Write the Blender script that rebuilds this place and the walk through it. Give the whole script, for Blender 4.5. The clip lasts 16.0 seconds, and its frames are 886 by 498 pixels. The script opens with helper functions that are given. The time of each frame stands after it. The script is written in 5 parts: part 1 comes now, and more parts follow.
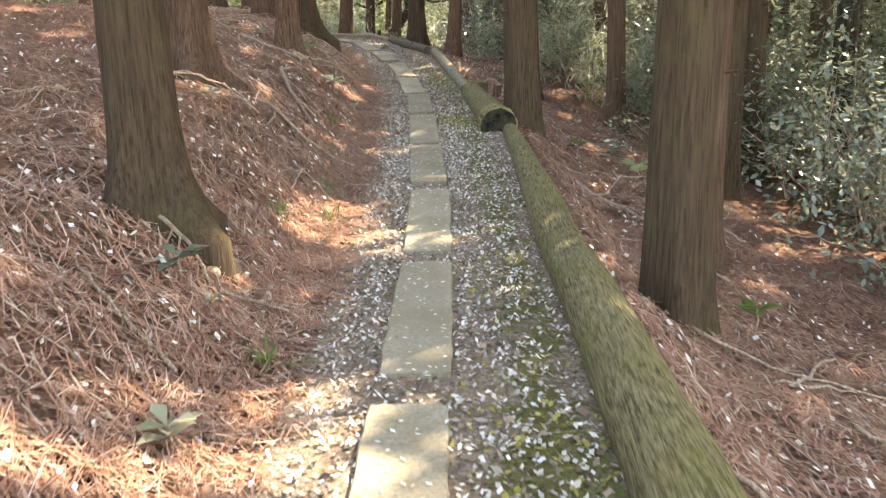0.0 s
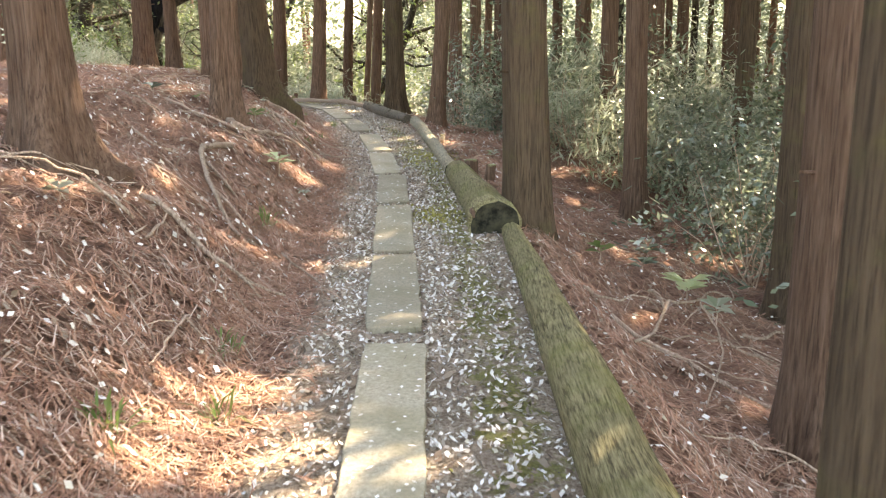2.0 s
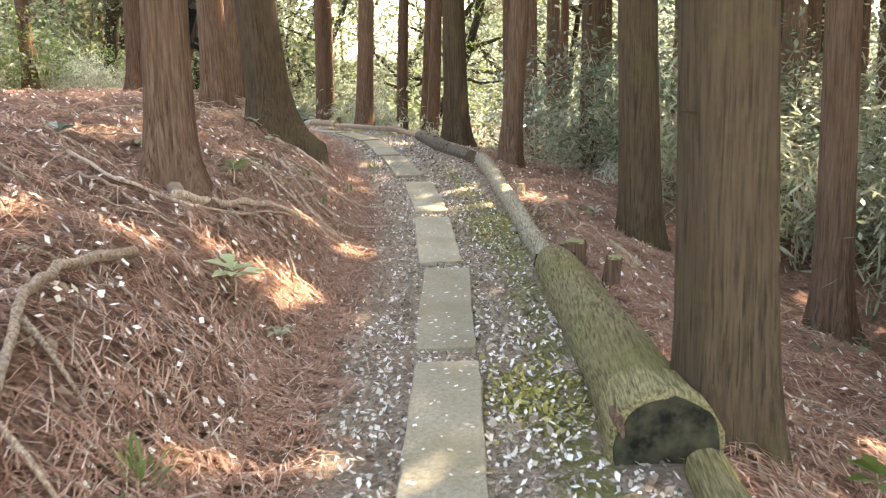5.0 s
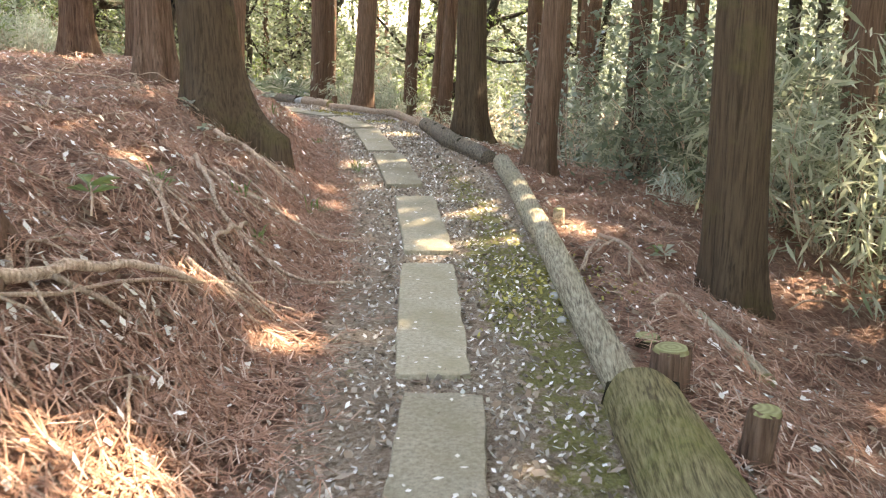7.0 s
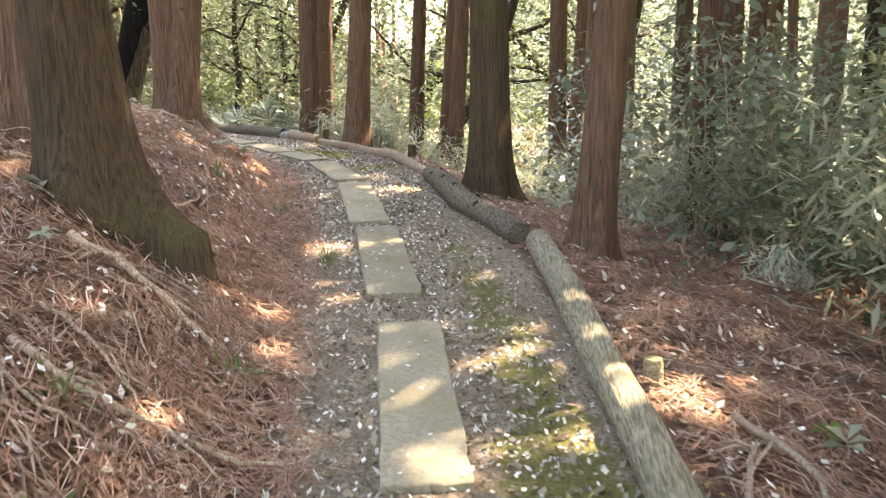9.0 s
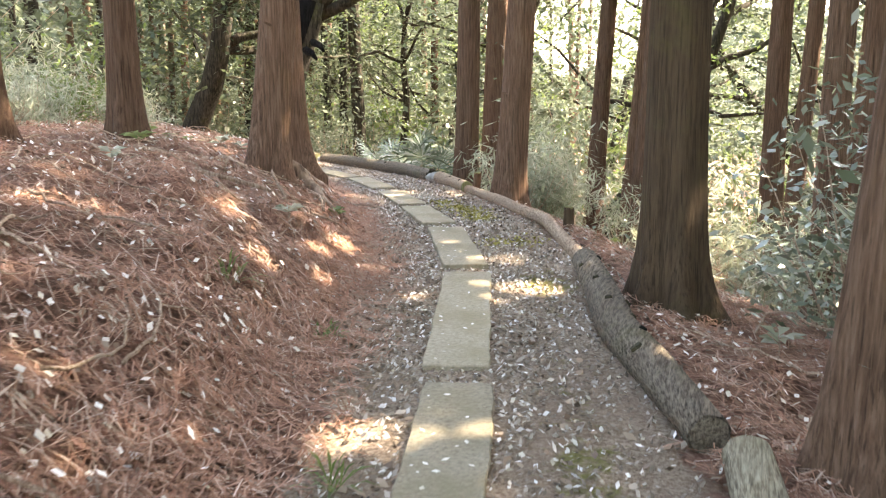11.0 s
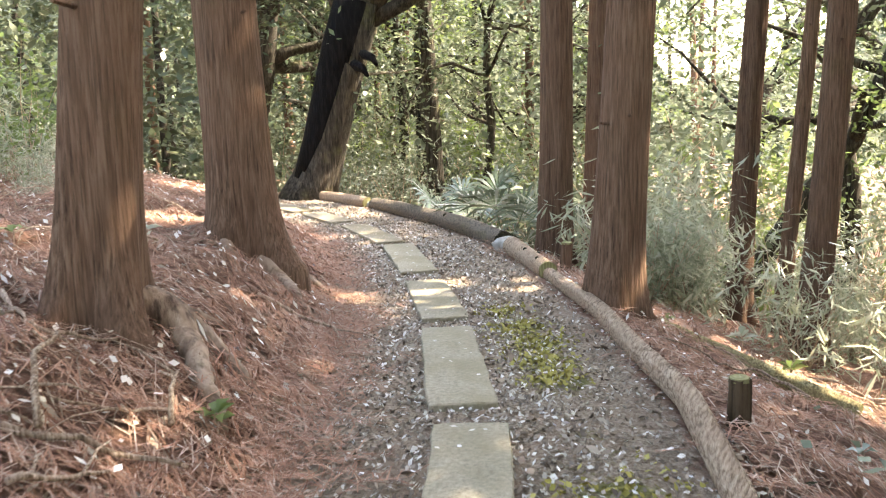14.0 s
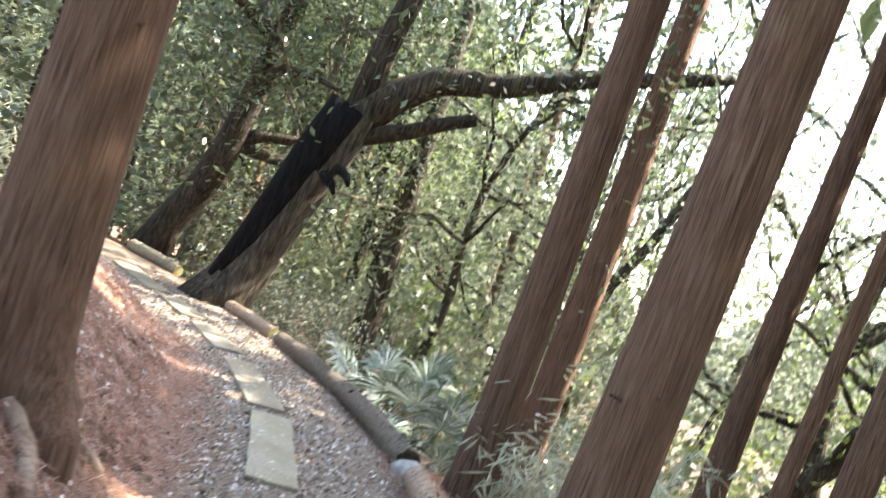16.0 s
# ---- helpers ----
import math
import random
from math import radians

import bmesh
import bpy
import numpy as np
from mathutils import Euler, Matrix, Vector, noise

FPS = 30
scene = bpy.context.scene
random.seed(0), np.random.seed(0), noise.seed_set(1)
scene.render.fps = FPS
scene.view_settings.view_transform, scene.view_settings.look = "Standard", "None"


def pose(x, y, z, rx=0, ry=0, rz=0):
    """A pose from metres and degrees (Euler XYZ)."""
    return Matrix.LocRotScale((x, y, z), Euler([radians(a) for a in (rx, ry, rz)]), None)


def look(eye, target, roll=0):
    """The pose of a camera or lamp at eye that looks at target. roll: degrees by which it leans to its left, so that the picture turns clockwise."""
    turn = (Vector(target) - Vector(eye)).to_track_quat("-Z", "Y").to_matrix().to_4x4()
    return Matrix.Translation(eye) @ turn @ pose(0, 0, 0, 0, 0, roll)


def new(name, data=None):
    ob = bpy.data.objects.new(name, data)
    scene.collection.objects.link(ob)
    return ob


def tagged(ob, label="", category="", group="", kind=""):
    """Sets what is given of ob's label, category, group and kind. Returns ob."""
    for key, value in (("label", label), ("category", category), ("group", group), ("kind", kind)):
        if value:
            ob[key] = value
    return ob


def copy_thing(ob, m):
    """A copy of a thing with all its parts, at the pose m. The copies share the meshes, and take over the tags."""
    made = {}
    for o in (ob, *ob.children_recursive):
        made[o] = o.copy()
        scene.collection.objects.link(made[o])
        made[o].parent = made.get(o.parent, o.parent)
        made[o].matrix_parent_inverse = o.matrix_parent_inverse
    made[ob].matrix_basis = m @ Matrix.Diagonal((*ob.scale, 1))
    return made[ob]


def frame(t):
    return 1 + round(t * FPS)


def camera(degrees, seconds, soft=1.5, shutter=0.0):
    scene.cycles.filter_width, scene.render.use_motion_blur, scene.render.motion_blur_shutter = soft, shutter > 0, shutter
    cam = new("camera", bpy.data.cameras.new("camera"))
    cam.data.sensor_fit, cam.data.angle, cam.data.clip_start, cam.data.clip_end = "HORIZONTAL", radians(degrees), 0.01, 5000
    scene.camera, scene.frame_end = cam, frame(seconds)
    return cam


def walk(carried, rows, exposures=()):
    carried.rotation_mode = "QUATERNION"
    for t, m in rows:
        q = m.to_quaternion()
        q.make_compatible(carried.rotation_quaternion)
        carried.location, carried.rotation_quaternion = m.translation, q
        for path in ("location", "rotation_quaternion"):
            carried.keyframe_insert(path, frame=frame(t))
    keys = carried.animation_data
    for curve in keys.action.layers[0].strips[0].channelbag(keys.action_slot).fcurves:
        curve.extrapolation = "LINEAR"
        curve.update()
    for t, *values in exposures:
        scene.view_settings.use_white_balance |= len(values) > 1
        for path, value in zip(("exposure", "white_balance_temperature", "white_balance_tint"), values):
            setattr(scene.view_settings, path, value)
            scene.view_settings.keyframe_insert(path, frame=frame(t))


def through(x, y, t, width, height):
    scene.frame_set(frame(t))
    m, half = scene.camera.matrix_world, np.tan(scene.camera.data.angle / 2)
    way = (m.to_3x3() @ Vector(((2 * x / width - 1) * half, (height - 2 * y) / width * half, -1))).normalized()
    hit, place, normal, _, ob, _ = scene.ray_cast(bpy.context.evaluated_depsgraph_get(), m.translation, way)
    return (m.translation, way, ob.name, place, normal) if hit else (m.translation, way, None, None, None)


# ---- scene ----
cam = camera(51.0, 16.0, soft=1.15, shutter=0.25)
PATH = [
    (0, (1.177, -1.478, 1.55), (1.089, 0.437, 0.981), -1.3),
    (0.5, (1.12, -0.788, 1.519), (1.024, 1.142, 1.003), -1.8),
    (1, (1.127, -0.149, 1.465), (1.074, 1.799, 1.014), -2.9),
    (1.5, (1.144, 0.518, 1.428), (1.094, 2.474, 1.016), -1.3),
    (2, (1.124, 1.182, 1.397), (1.072, 3.133, 0.96), -0.6),
    (2.5, (1.109, 1.863, 1.368), (1.092, 3.825, 0.98), -2.3),
    (3, (1.058, 2.527, 1.332), (1.092, 4.478, 0.895), -2.0),
    (3.5, (1.012, 3.197, 1.331), (0.995, 5.153, 0.911), -3.0),
    (4, (0.941, 3.815, 1.333), (0.852, 5.765, 0.899), -2.3),
    (4.5, (0.91, 4.496, 1.332), (0.794, 6.451, 0.928), -1.4),
    (4.7, (0.898, 4.733, 1.37), (0.709, 6.683, 0.967), -1.5),
    (6.8, (0.654, 7.669, 1.267), (0.509, 9.615, 0.829), -0.2),
    (7, (0.65, 7.884, 1.285), (0.445, 9.821, 0.834), 0.8),
    (7.5, (0.583, 8.569, 1.289), (0.446, 10.505, 0.805), -0.3),
    (8, (0.529, 9.259, 1.319), (0.316, 11.179, 0.803), 1.1),
    (8.5, (0.432, 9.95, 1.346), (0.301, 11.885, 0.858), 1.0),
    (9, (0.374, 10.639, 1.347), (0.136, 12.58, 0.926), -0.6),
    (9.5, (0.312, 11.343, 1.36), (0.027, 13.278, 0.941), -0.5),
    (10, (0.327, 12.001, 1.418), (-0.079, 13.934, 1.108), -1.1),
    (10.2, (0.324, 12.246, 1.422), (-0.167, 14.152, 1.069), -1.2),
    (12.3, (-0.073, 15.633, 1.317), (-0.829, 17.45, 0.96), 0.9),
    (12.5, (-0.155, 15.894, 1.313), (-0.949, 17.697, 0.97), 0.9),
    (13, (-0.325, 16.446, 1.347), (-1.11, 18.263, 1.054), -0.4),
    (13.5, (-0.532, 17.032, 1.388), (-1.391, 18.809, 1.071), -0.3),
    (14, (-0.756, 17.555, 1.436), (-1.627, 19.323, 1.096), -1.9),
    (14.5, (-0.94, 18.128, 1.439), (-1.853, 19.875, 1.1), -1.5),
    (14.6, (-1.002, 18.22, 1.443), (-1.929, 19.959, 1.103), -1.0),
    (15, (-1.242, 18.636, 1.47), (-2.198, 20.354, 1.1), -0.9),
    (15.5, (-1.397, 19.078, 1.521), (-2.353, 20.819, 1.288), 6.7),
    (15.6, (-1.472, 19.166, 1.541), (-2.389, 20.93, 1.329), 9.4),
    (16, (-1.673, 19.598, 1.529), (-2.492, 21.423, 1.517), 19.4),
]
walk(cam, [(t, look(eye, target, roll)) for t, eye, target, roll in PATH], [(0.0, 3.5, 8800, 12), (2.0, 3.88, 8800, 12), (4.5, 4.05, 8800, 12), (9.0, 4.0, 8800, 12), (10.0, 4.15, 8600, 12), (13.0, 4.13, 8100, 11), (15.0, 4.13, 8200, 11), (16.0, 3.98, 7200, 11)])

# ---- daylight: sky and one sun behind thin spring foliage ----
SUN_WAY = Vector((0.52, 0.42, 0.74)).normalized()
world = bpy.data.worlds.new("world")
scene.world = world
world.use_nodes = True
sky = world.node_tree.nodes.new("ShaderNodeTexSky")
sky.sky_type, sky.sun_disc = "NISHITA", False
sky.sun_elevation = math.asin(SUN_WAY.z)
sky.sun_rotation = math.atan2(SUN_WAY.x, SUN_WAY.y)
sky.dust_density = 1.6
sky.ozone_density = 0.6
backing = world.node_tree.nodes["Background"]
backing.inputs["Strength"].default_value = 0.15
world.node_tree.links.new(sky.outputs[0], backing.inputs["Color"])
sun = new("sun", bpy.data.lights.new("sun", "SUN"))
sun.data.energy, sun.data.angle, sun.data.color = 2.2, radians(0.6), (1.0, 0.96, 0.9)
sun.matrix_world = look(SUN_WAY * 60, (0, 0, 0))


# ---- materials ----
def material(name, rough=0.8, spec=0.3):
    m = bpy.data.materials.new(name)
    m.use_nodes = True
    n = m.node_tree.nodes
    b = n["Principled BSDF"]
    b.inputs["Roughness"].default_value = rough
    b.inputs["Specular IOR Level"].default_value = spec
    return m, n, m.node_tree.links, b


def place_of(n, l, scale=(1, 1, 1), kind="Object"):
    tc = n.new("ShaderNodeTexCoord")
    mp = n.new("ShaderNodeMapping")
    mp.inputs["Scale"].default_value = scale
    l.new(tc.outputs[kind], mp.inputs["Vector"])
    return mp.outputs[0]


def noise_of(n, l, vec, scale, detail=4, rough=0.6):
    t = n.new("ShaderNodeTexNoise")
    t.inputs["Scale"].default_value, t.inputs["Detail"].default_value, t.inputs["Roughness"].default_value = scale, detail, rough
    l.new(vec, t.inputs["Vector"])
    return t.outputs["Fac"]


def ramp(n, l, fac, stops):
    r = n.new("ShaderNodeValToRGB")
    el = r.color_ramp.elements
    while len(el) < len(stops):
        el.new(0.5)
    for e, (p, c) in zip(el, stops):
        e.position, e.color = p, (*c, 1) if len(c) == 3 else c
    l.new(fac, r.inputs[0])
    return r.outputs[0]


def mix(n, l, fac, a, b, kind="MIX"):
    m = n.new("ShaderNodeMix")
    m.data_type, m.blend_type = "RGBA", kind
    if isinstance(fac, (int, float)):
        m.inputs[0].default_value = fac
    else:
        l.new(fac, m.inputs[0])
    for s, v in ((6, a), (7, b)):
        if isinstance(v, tuple):
            m.inputs[s].default_value = (*v, 1)
        else:
            l.new(v, m.inputs[s])
    return m.outputs[2]


def bump(n, l, b, height, strength, distance):
    k = n.new("ShaderNodeBump")
    k.inputs["Strength"].default_value, k.inputs["Distance"].default_value = strength, distance
    l.new(height, k.inputs["Height"])
    l.new(k.outputs[0], b.inputs["Normal"])


def bark(name, dark, mid, pale, moss=0.0, fibre=9.0, lying=False):
    """Fibrous bark: long upright strips, blotches, and a green film of algae where moss is over 0."""
    m, n, l, b = material(name, 0.9, 0.15)
    v = place_of(n, l, (fibre, 2.2, fibre) if lying else (fibre, fibre, 0.9))
    strips = noise_of(n, l, v, 4.0, 6, 0.65)
    v2 = place_of(n, l)
    blot = noise_of(n, l, v2, 2.2, 3)
    c = ramp(n, l, strips, [(0.37, dark), (0.5, mid), (0.64, pale)])
    crack = ramp(n, l, noise_of(n, l, place_of(n, l, (fibre * 2.2, 0.9, fibre * 2.2) if lying else (fibre * 2.2, fibre * 2.2, 0.8)), 3.0, 3), [(0.36, (0.5, 0.5, 0.5)), (0.46, (1, 1, 1))])
    c = mix(n, l, 1.0, c, crack, "MULTIPLY")
    c = mix(n, l, ramp(n, l, blot, [(0.4, (0, 0, 0)), (0.7, (0.5, 0.5, 0.5))]), c, mid)
    rnd = n.new("ShaderNodeObjectInfo")
    hue = n.new("ShaderNodeHueSaturation")
    mr = n.new("ShaderNodeMapRange")
    mr.inputs[3].default_value, mr.inputs[4].default_value = 0.75, 1.2
    l.new(rnd.outputs["Random"], mr.inputs[0])
    l.new(mr.outputs[0], hue.inputs["Value"])
    l.new(c, hue.inputs["Color"])
    c = hue.outputs[0]
    if moss:
        patch = ramp(n, l, noise_of(n, l, v2, 3.0, 5), [(0.62 - moss * 0.3, (0, 0, 0)), (0.80 - moss * 0.25, (moss, moss, moss))])
        green = ramp(n, l, noise_of(n, l, v2, 30.0, 3), [(0.3, (0.09, 0.1, 0.022)), (0.7, (0.2, 0.21, 0.05))])
        c = mix(n, l, patch, c, green)
    l.new(c, b.inputs["Base Color"])
    bump(n, l, b, strips, 0.9, 0.02)
    return m


BARK_RED = bark("bark_red_brown", (0.092, 0.052, 0.034), (0.15, 0.09, 0.06), (0.21, 0.135, 0.095), 0.12, 14)
BARK_OLIVE = bark("bark_olive_brown", (0.062, 0.041, 0.026), (0.092, 0.062, 0.039), (0.118, 0.081, 0.052), 0.25, 13)
BARK_DARK = bark("bark_dark_grey", (0.016, 0.013, 0.01), (0.05, 0.042, 0.032), (0.10, 0.085, 0.065), 0.25, 6)
BARK_OAK = bark("bark_grey_oak", (0.05, 0.045, 0.035), (0.14, 0.125, 0.095), (0.22, 0.2, 0.16), 0.3, 5)
CHAR = bark("charred_wood", (0.002, 0.002, 0.002), (0.007, 0.006, 0.006), (0.018, 0.016, 0.015), 0, 6)
LOG_MOSS = bark("log_bark_mossy", (0.105, 0.084, 0.044), (0.255, 0.213, 0.108), (0.39, 0.335, 0.18), 0.45, 20, True)
LOG_GREY = bark("log_weathered_grey", (0.16, 0.13, 0.09), (0.35, 0.3, 0.21), (0.54, 0.475, 0.34), 0.25, 20, True)
LOG_BROWN = bark("log_peeled_brown", (0.14, 0.095, 0.064), (0.35, 0.25, 0.175), (0.5, 0.385, 0.285), 0.1, 20, True)
LOG_DARK = bark("log_dark_weathered", (0.06, 0.046, 0.034), (0.18, 0.145, 0.11), (0.3, 0.25, 0.19), 0.25, 18, True)
STICK = bark("stick_bark", (0.24, 0.16, 0.11), (0.48, 0.35, 0.255), (0.66, 0.53, 0.41), 0, 20)

m, n, l, b = material("cut_wood", 0.85, 0.2)
v = place_of(n, l)
w = n.new("ShaderNodeTexWave")
w.wave_type, w.rings_direction = "RINGS", "Z"
w.inputs["Scale"].default_value, w.inputs["Distortion"].default_value = 14, 2.5
l.new(v, w.inputs["Vector"])
l.new(mix(n, l, noise_of(n, l, v, 9), ramp(n, l, w.outputs["Fac"], [(0, (0.2, 0.17, 0.09)), (1, (0.38, 0.35, 0.2))]), (0.2, 0.2, 0.08)), b.inputs["Base Color"])
CUT = m

m, n, l, b = material("rotten_wood", 0.95, 0.1)
v = place_of(n, l)
l.new(ramp(n, l, noise_of(n, l, v, 12, 5), [(0.35, (0.012, 0.011, 0.009)), (0.52, (0.05, 0.046, 0.03)), (0.68, (0.08, 0.07, 0.04))]), b.inputs["Base Color"])
ROTTEN = m

# forest floor: needle litter on the banks, gravelly earth with moss on the path
m, n, l, b = material("forest_floor", 0.95, 0.12)
v = place_of(n, l)
# litter tones, coloured darker for the shade in gaps between loose sprays
litter = ramp(n, l, noise_of(n, l, v, 26, 8, 0.75), [(0.3, (0.05, 0.028, 0.019)), (0.44, (0.15, 0.08, 0.055)), (0.55, (0.28, 0.155, 0.108)), (0.7, (0.45, 0.3, 0.23))])
litter = mix(n, l, ramp(n, l, noise_of(n, l, v, 1.3, 4), [(0.35, (0, 0, 0)), (0.65, (0.65, 0.65, 0.65))]), litter, (0.2, 0.118, 0.085))
earth = ramp(n, l, noise_of(n, l, v, 55, 6, 0.8), [(0.32, (0.09, 0.062, 0.044)), (0.44, (0.265, 0.195, 0.138)), (0.55, (0.44, 0.345, 0.258)), (0.7, (0.66, 0.57, 0.46))])
earth = mix(n, l, ramp(n, l, noise_of(n, l, v, 1.7, 4), [(0.4, (0, 0, 0)), (0.6, (0.5, 0.5, 0.5))]), earth, (0.27, 0.19, 0.14))
mossy = ramp(n, l, noise_of(n, l, v, 70, 4, 0.7), [(0.3, (0.09, 0.085, 0.03)), (0.55, (0.21, 0.205, 0.06)), (0.8, (0.34, 0.33, 0.13))])
at = n.new("ShaderNodeAttribute")
at.attribute_name = "trodden"
am = n.new("ShaderNodeAttribute")
am.attribute_name = "mossy"
edge = n.new("ShaderNodeMath")
edge.operation = "ADD"
l.new(at.outputs["Fac"], edge.inputs[0])
l.new(noise_of(n, l, v, 5, 5, 0.7), edge.inputs[1])
mo = n.new("ShaderNodeMath")
mo.operation = "ADD"
l.new(am.outputs["Fac"], mo.inputs[0])
l.new(noise_of(n, l, v, 7, 5, 0.7), mo.inputs[1])
earth = mix(n, l, ramp(n, l, mo.outputs[0], [(0.88, (0, 0, 0)), (1.0, (0.85, 0.85, 0.85))]), earth, mossy)
c = mix(n, l, ramp(n, l, edge.outputs[0], [(0.80, (0, 0, 0)), (0.98, (1, 1, 1))]), litter, earth)
l.new(c, b.inputs["Base Color"])
bump(n, l, b, noise_of(n, l, v, 38, 6, 0.75), 1.0, 0.03)
FLOOR = m

m, n, l, b = material("weathered_concrete", 0.88, 0.2)
v = place_of(n, l)
c = ramp(n, l, noise_of(n, l, v, 45, 6, 0.75), [(0.32, (0.2, 0.17, 0.12)), (0.5, (0.33, 0.283, 0.205)), (0.68, (0.45, 0.39, 0.29))])
c = mix(n, l, ramp(n, l, noise_of(n, l, v, 2.6, 5), [(0.42, (0, 0, 0)), (0.68, (0.8, 0.8, 0.8))]), c, (0.235, 0.2, 0.12))
c = mix(n, l, ramp(n, l, noise_of(n, l, v, 6.5, 5, 0.7), [(0.6, (0, 0, 0)), (0.75, (0.5, 0.5, 0.5))]), c, (0.2, 0.18, 0.095))
oi = n.new("ShaderNodeObjectInfo")
hs = n.new("ShaderNodeHueSaturation")
mr = n.new("ShaderNodeMapRange")
mr.inputs[3].default_value, mr.inputs[4].default_value = 0.85, 1.12
l.new(oi.outputs["Random"], mr.inputs[0])
l.new(mr.outputs[0], hs.inputs["Value"])
l.new(c, hs.inputs["Color"])
l.new(hs.outputs[0], b.inputs["Base Color"])
bump(n, l, b, noise_of(n, l, v, 60, 5, 0.7), 0.5, 0.006)
CONCRETE = m


def leafy(name, colours, rough=0.45, spec=0.4, through=0.35):
    """Leaves, each of its own shade, that let some light through."""
    m, n, l, b = material(name, rough, spec)
    g = n.new("ShaderNodeNewGeometry")
    k = len(colours) - 1
    c = ramp(n, l, g.outputs["Random Per Island"], [(i / k, col) for i, col in enumerate(colours)])
    l.new(c, b.inputs["Base Color"])
    if through:
        t = n.new("ShaderNodeBsdfTranslucent")
        br = n.new("ShaderNodeHueSaturation")
        br.inputs["Value"].default_value, br.inputs["Saturation"].default_value = 1.5, 0.82
        l.new(c, br.inputs["Color"])
        l.new(br.outputs[0], t.inputs["Color"])
        s = n.new("ShaderNodeMixShader")
        s.inputs[0].default_value = through
        l.new(b.outputs[0], s.inputs[1])
        l.new(t.outputs[0], s.inputs[2])
        l.new(s.outputs[0], n["Material Output"].inputs["Surface"])
    return m


# palest leaf tones paint in the sky's glint on glossy leaves
LEAF_DARK = leafy("evergreen_leaves_sky_glints", [(0.1, 0.125, 0.08), (0.21, 0.235, 0.15), (0.16, 0.195, 0.145), (0.36, 0.385, 0.31)], 0.2, 0.9, 0.2)
LEAF_BAMBOO = leafy("bamboo_leaves", [(0.19, 0.21, 0.12), (0.32, 0.335, 0.215), (0.42, 0.43, 0.31), (0.19, 0.225, 0.115)], 0.35, 0.7)
LEAF_PALE = leafy("pale_bamboo_leaves", [(0.36, 0.4, 0.3), (0.55, 0.58, 0.48), (0.25, 0.3, 0.2)], 0.35, 0.6, 0.2)
LEAF_FRESH = leafy("fresh_leaves", [(0.08, 0.13, 0.025), (0.16, 0.21, 0.05), (0.11, 0.17, 0.03)], 0.4, 0.4, 0.45)
LEAF_CEDAR = leafy("cedar_sprays", [(0.025, 0.04, 0.016), (0.045, 0.065, 0.025), (0.06, 0.075, 0.03)], 0.6, 0.2, 0.2)
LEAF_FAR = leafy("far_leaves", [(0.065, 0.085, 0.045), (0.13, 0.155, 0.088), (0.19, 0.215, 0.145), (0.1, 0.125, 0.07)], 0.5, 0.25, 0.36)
# darker copy of the far leaves, the wood's shade put into its colour
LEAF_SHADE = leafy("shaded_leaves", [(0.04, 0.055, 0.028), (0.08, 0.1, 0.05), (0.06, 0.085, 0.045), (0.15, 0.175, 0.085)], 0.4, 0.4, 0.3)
LEAF_DEEP = leafy("oak_leaves", [(0.025, 0.042, 0.02), (0.06, 0.085, 0.04), (0.045, 0.07, 0.042), (0.11, 0.14, 0.06)], 0.3, 0.5, 0.3)
LEAF_PALM = leafy("palm_fans", [(0.05, 0.08, 0.045), (0.16, 0.2, 0.14), (0.08, 0.115, 0.065), (0.34, 0.38, 0.32)], 0.2, 0.9, 0.2)
NEEDLES = leafy("dead_cedar_sprays", [(0.13, 0.062, 0.04), (0.35, 0.182, 0.122), (0.5, 0.3, 0.21), (0.22, 0.113, 0.077), (0.41, 0.215, 0.142), (0.62, 0.48, 0.385)], 0.85, 0.15, 0.0)
PETALS = leafy("pale_fallen_petals", [(0.62, 0.56, 0.47), (0.82, 0.78, 0.74), (0.5, 0.43, 0.31), (0.85, 0.82, 0.8)], 0.5, 0.4, 0.15)
TWIGS = leafy("dry_twigs", [(0.2, 0.13, 0.09), (0.38, 0.27, 0.2), (0.52, 0.41, 0.32), (0.27, 0.18, 0.13)], 0.8, 0.2, 0.0)
DEADLEAF = leafy("dead_leaves", [(0.22, 0.14, 0.09), (0.36, 0.27, 0.19), (0.13, 0.08, 0.05), (0.42, 0.35, 0.27)], 0.6, 0.3, 0.0)
ROOT_SKIN = bark("root_bark", (0.15, 0.1, 0.072), (0.29, 0.205, 0.15), (0.42, 0.32, 0.24), 0.1, 3)
PEBBLE = leafy("path_grit", [(0.12, 0.092, 0.07), (0.25, 0.2, 0.155), (0.17, 0.13, 0.098), (0.52, 0.46, 0.39), (0.33, 0.26, 0.2)], 0.9, 0.2, 0.0)
MOSS = leafy("moss_cushion", [(0.25, 0.21, 0.055), (0.36, 0.31, 0.09), (0.45, 0.39, 0.14)], 0.9, 0.1, 0.0)
m, n, l, b = material("pale_stone", 0.85, 0.25)
v = place_of(n, l)
l.new(ramp(n, l, noise_of(n, l, v, 14, 6), [(0.3, (0.2, 0.19, 0.17)), (0.7, (0.5, 0.48, 0.44))]), b.inputs["Base Color"])
bump(n, l, b, noise_of(n, l, v, 18, 5), 0.6, 0.02)
STONE = m


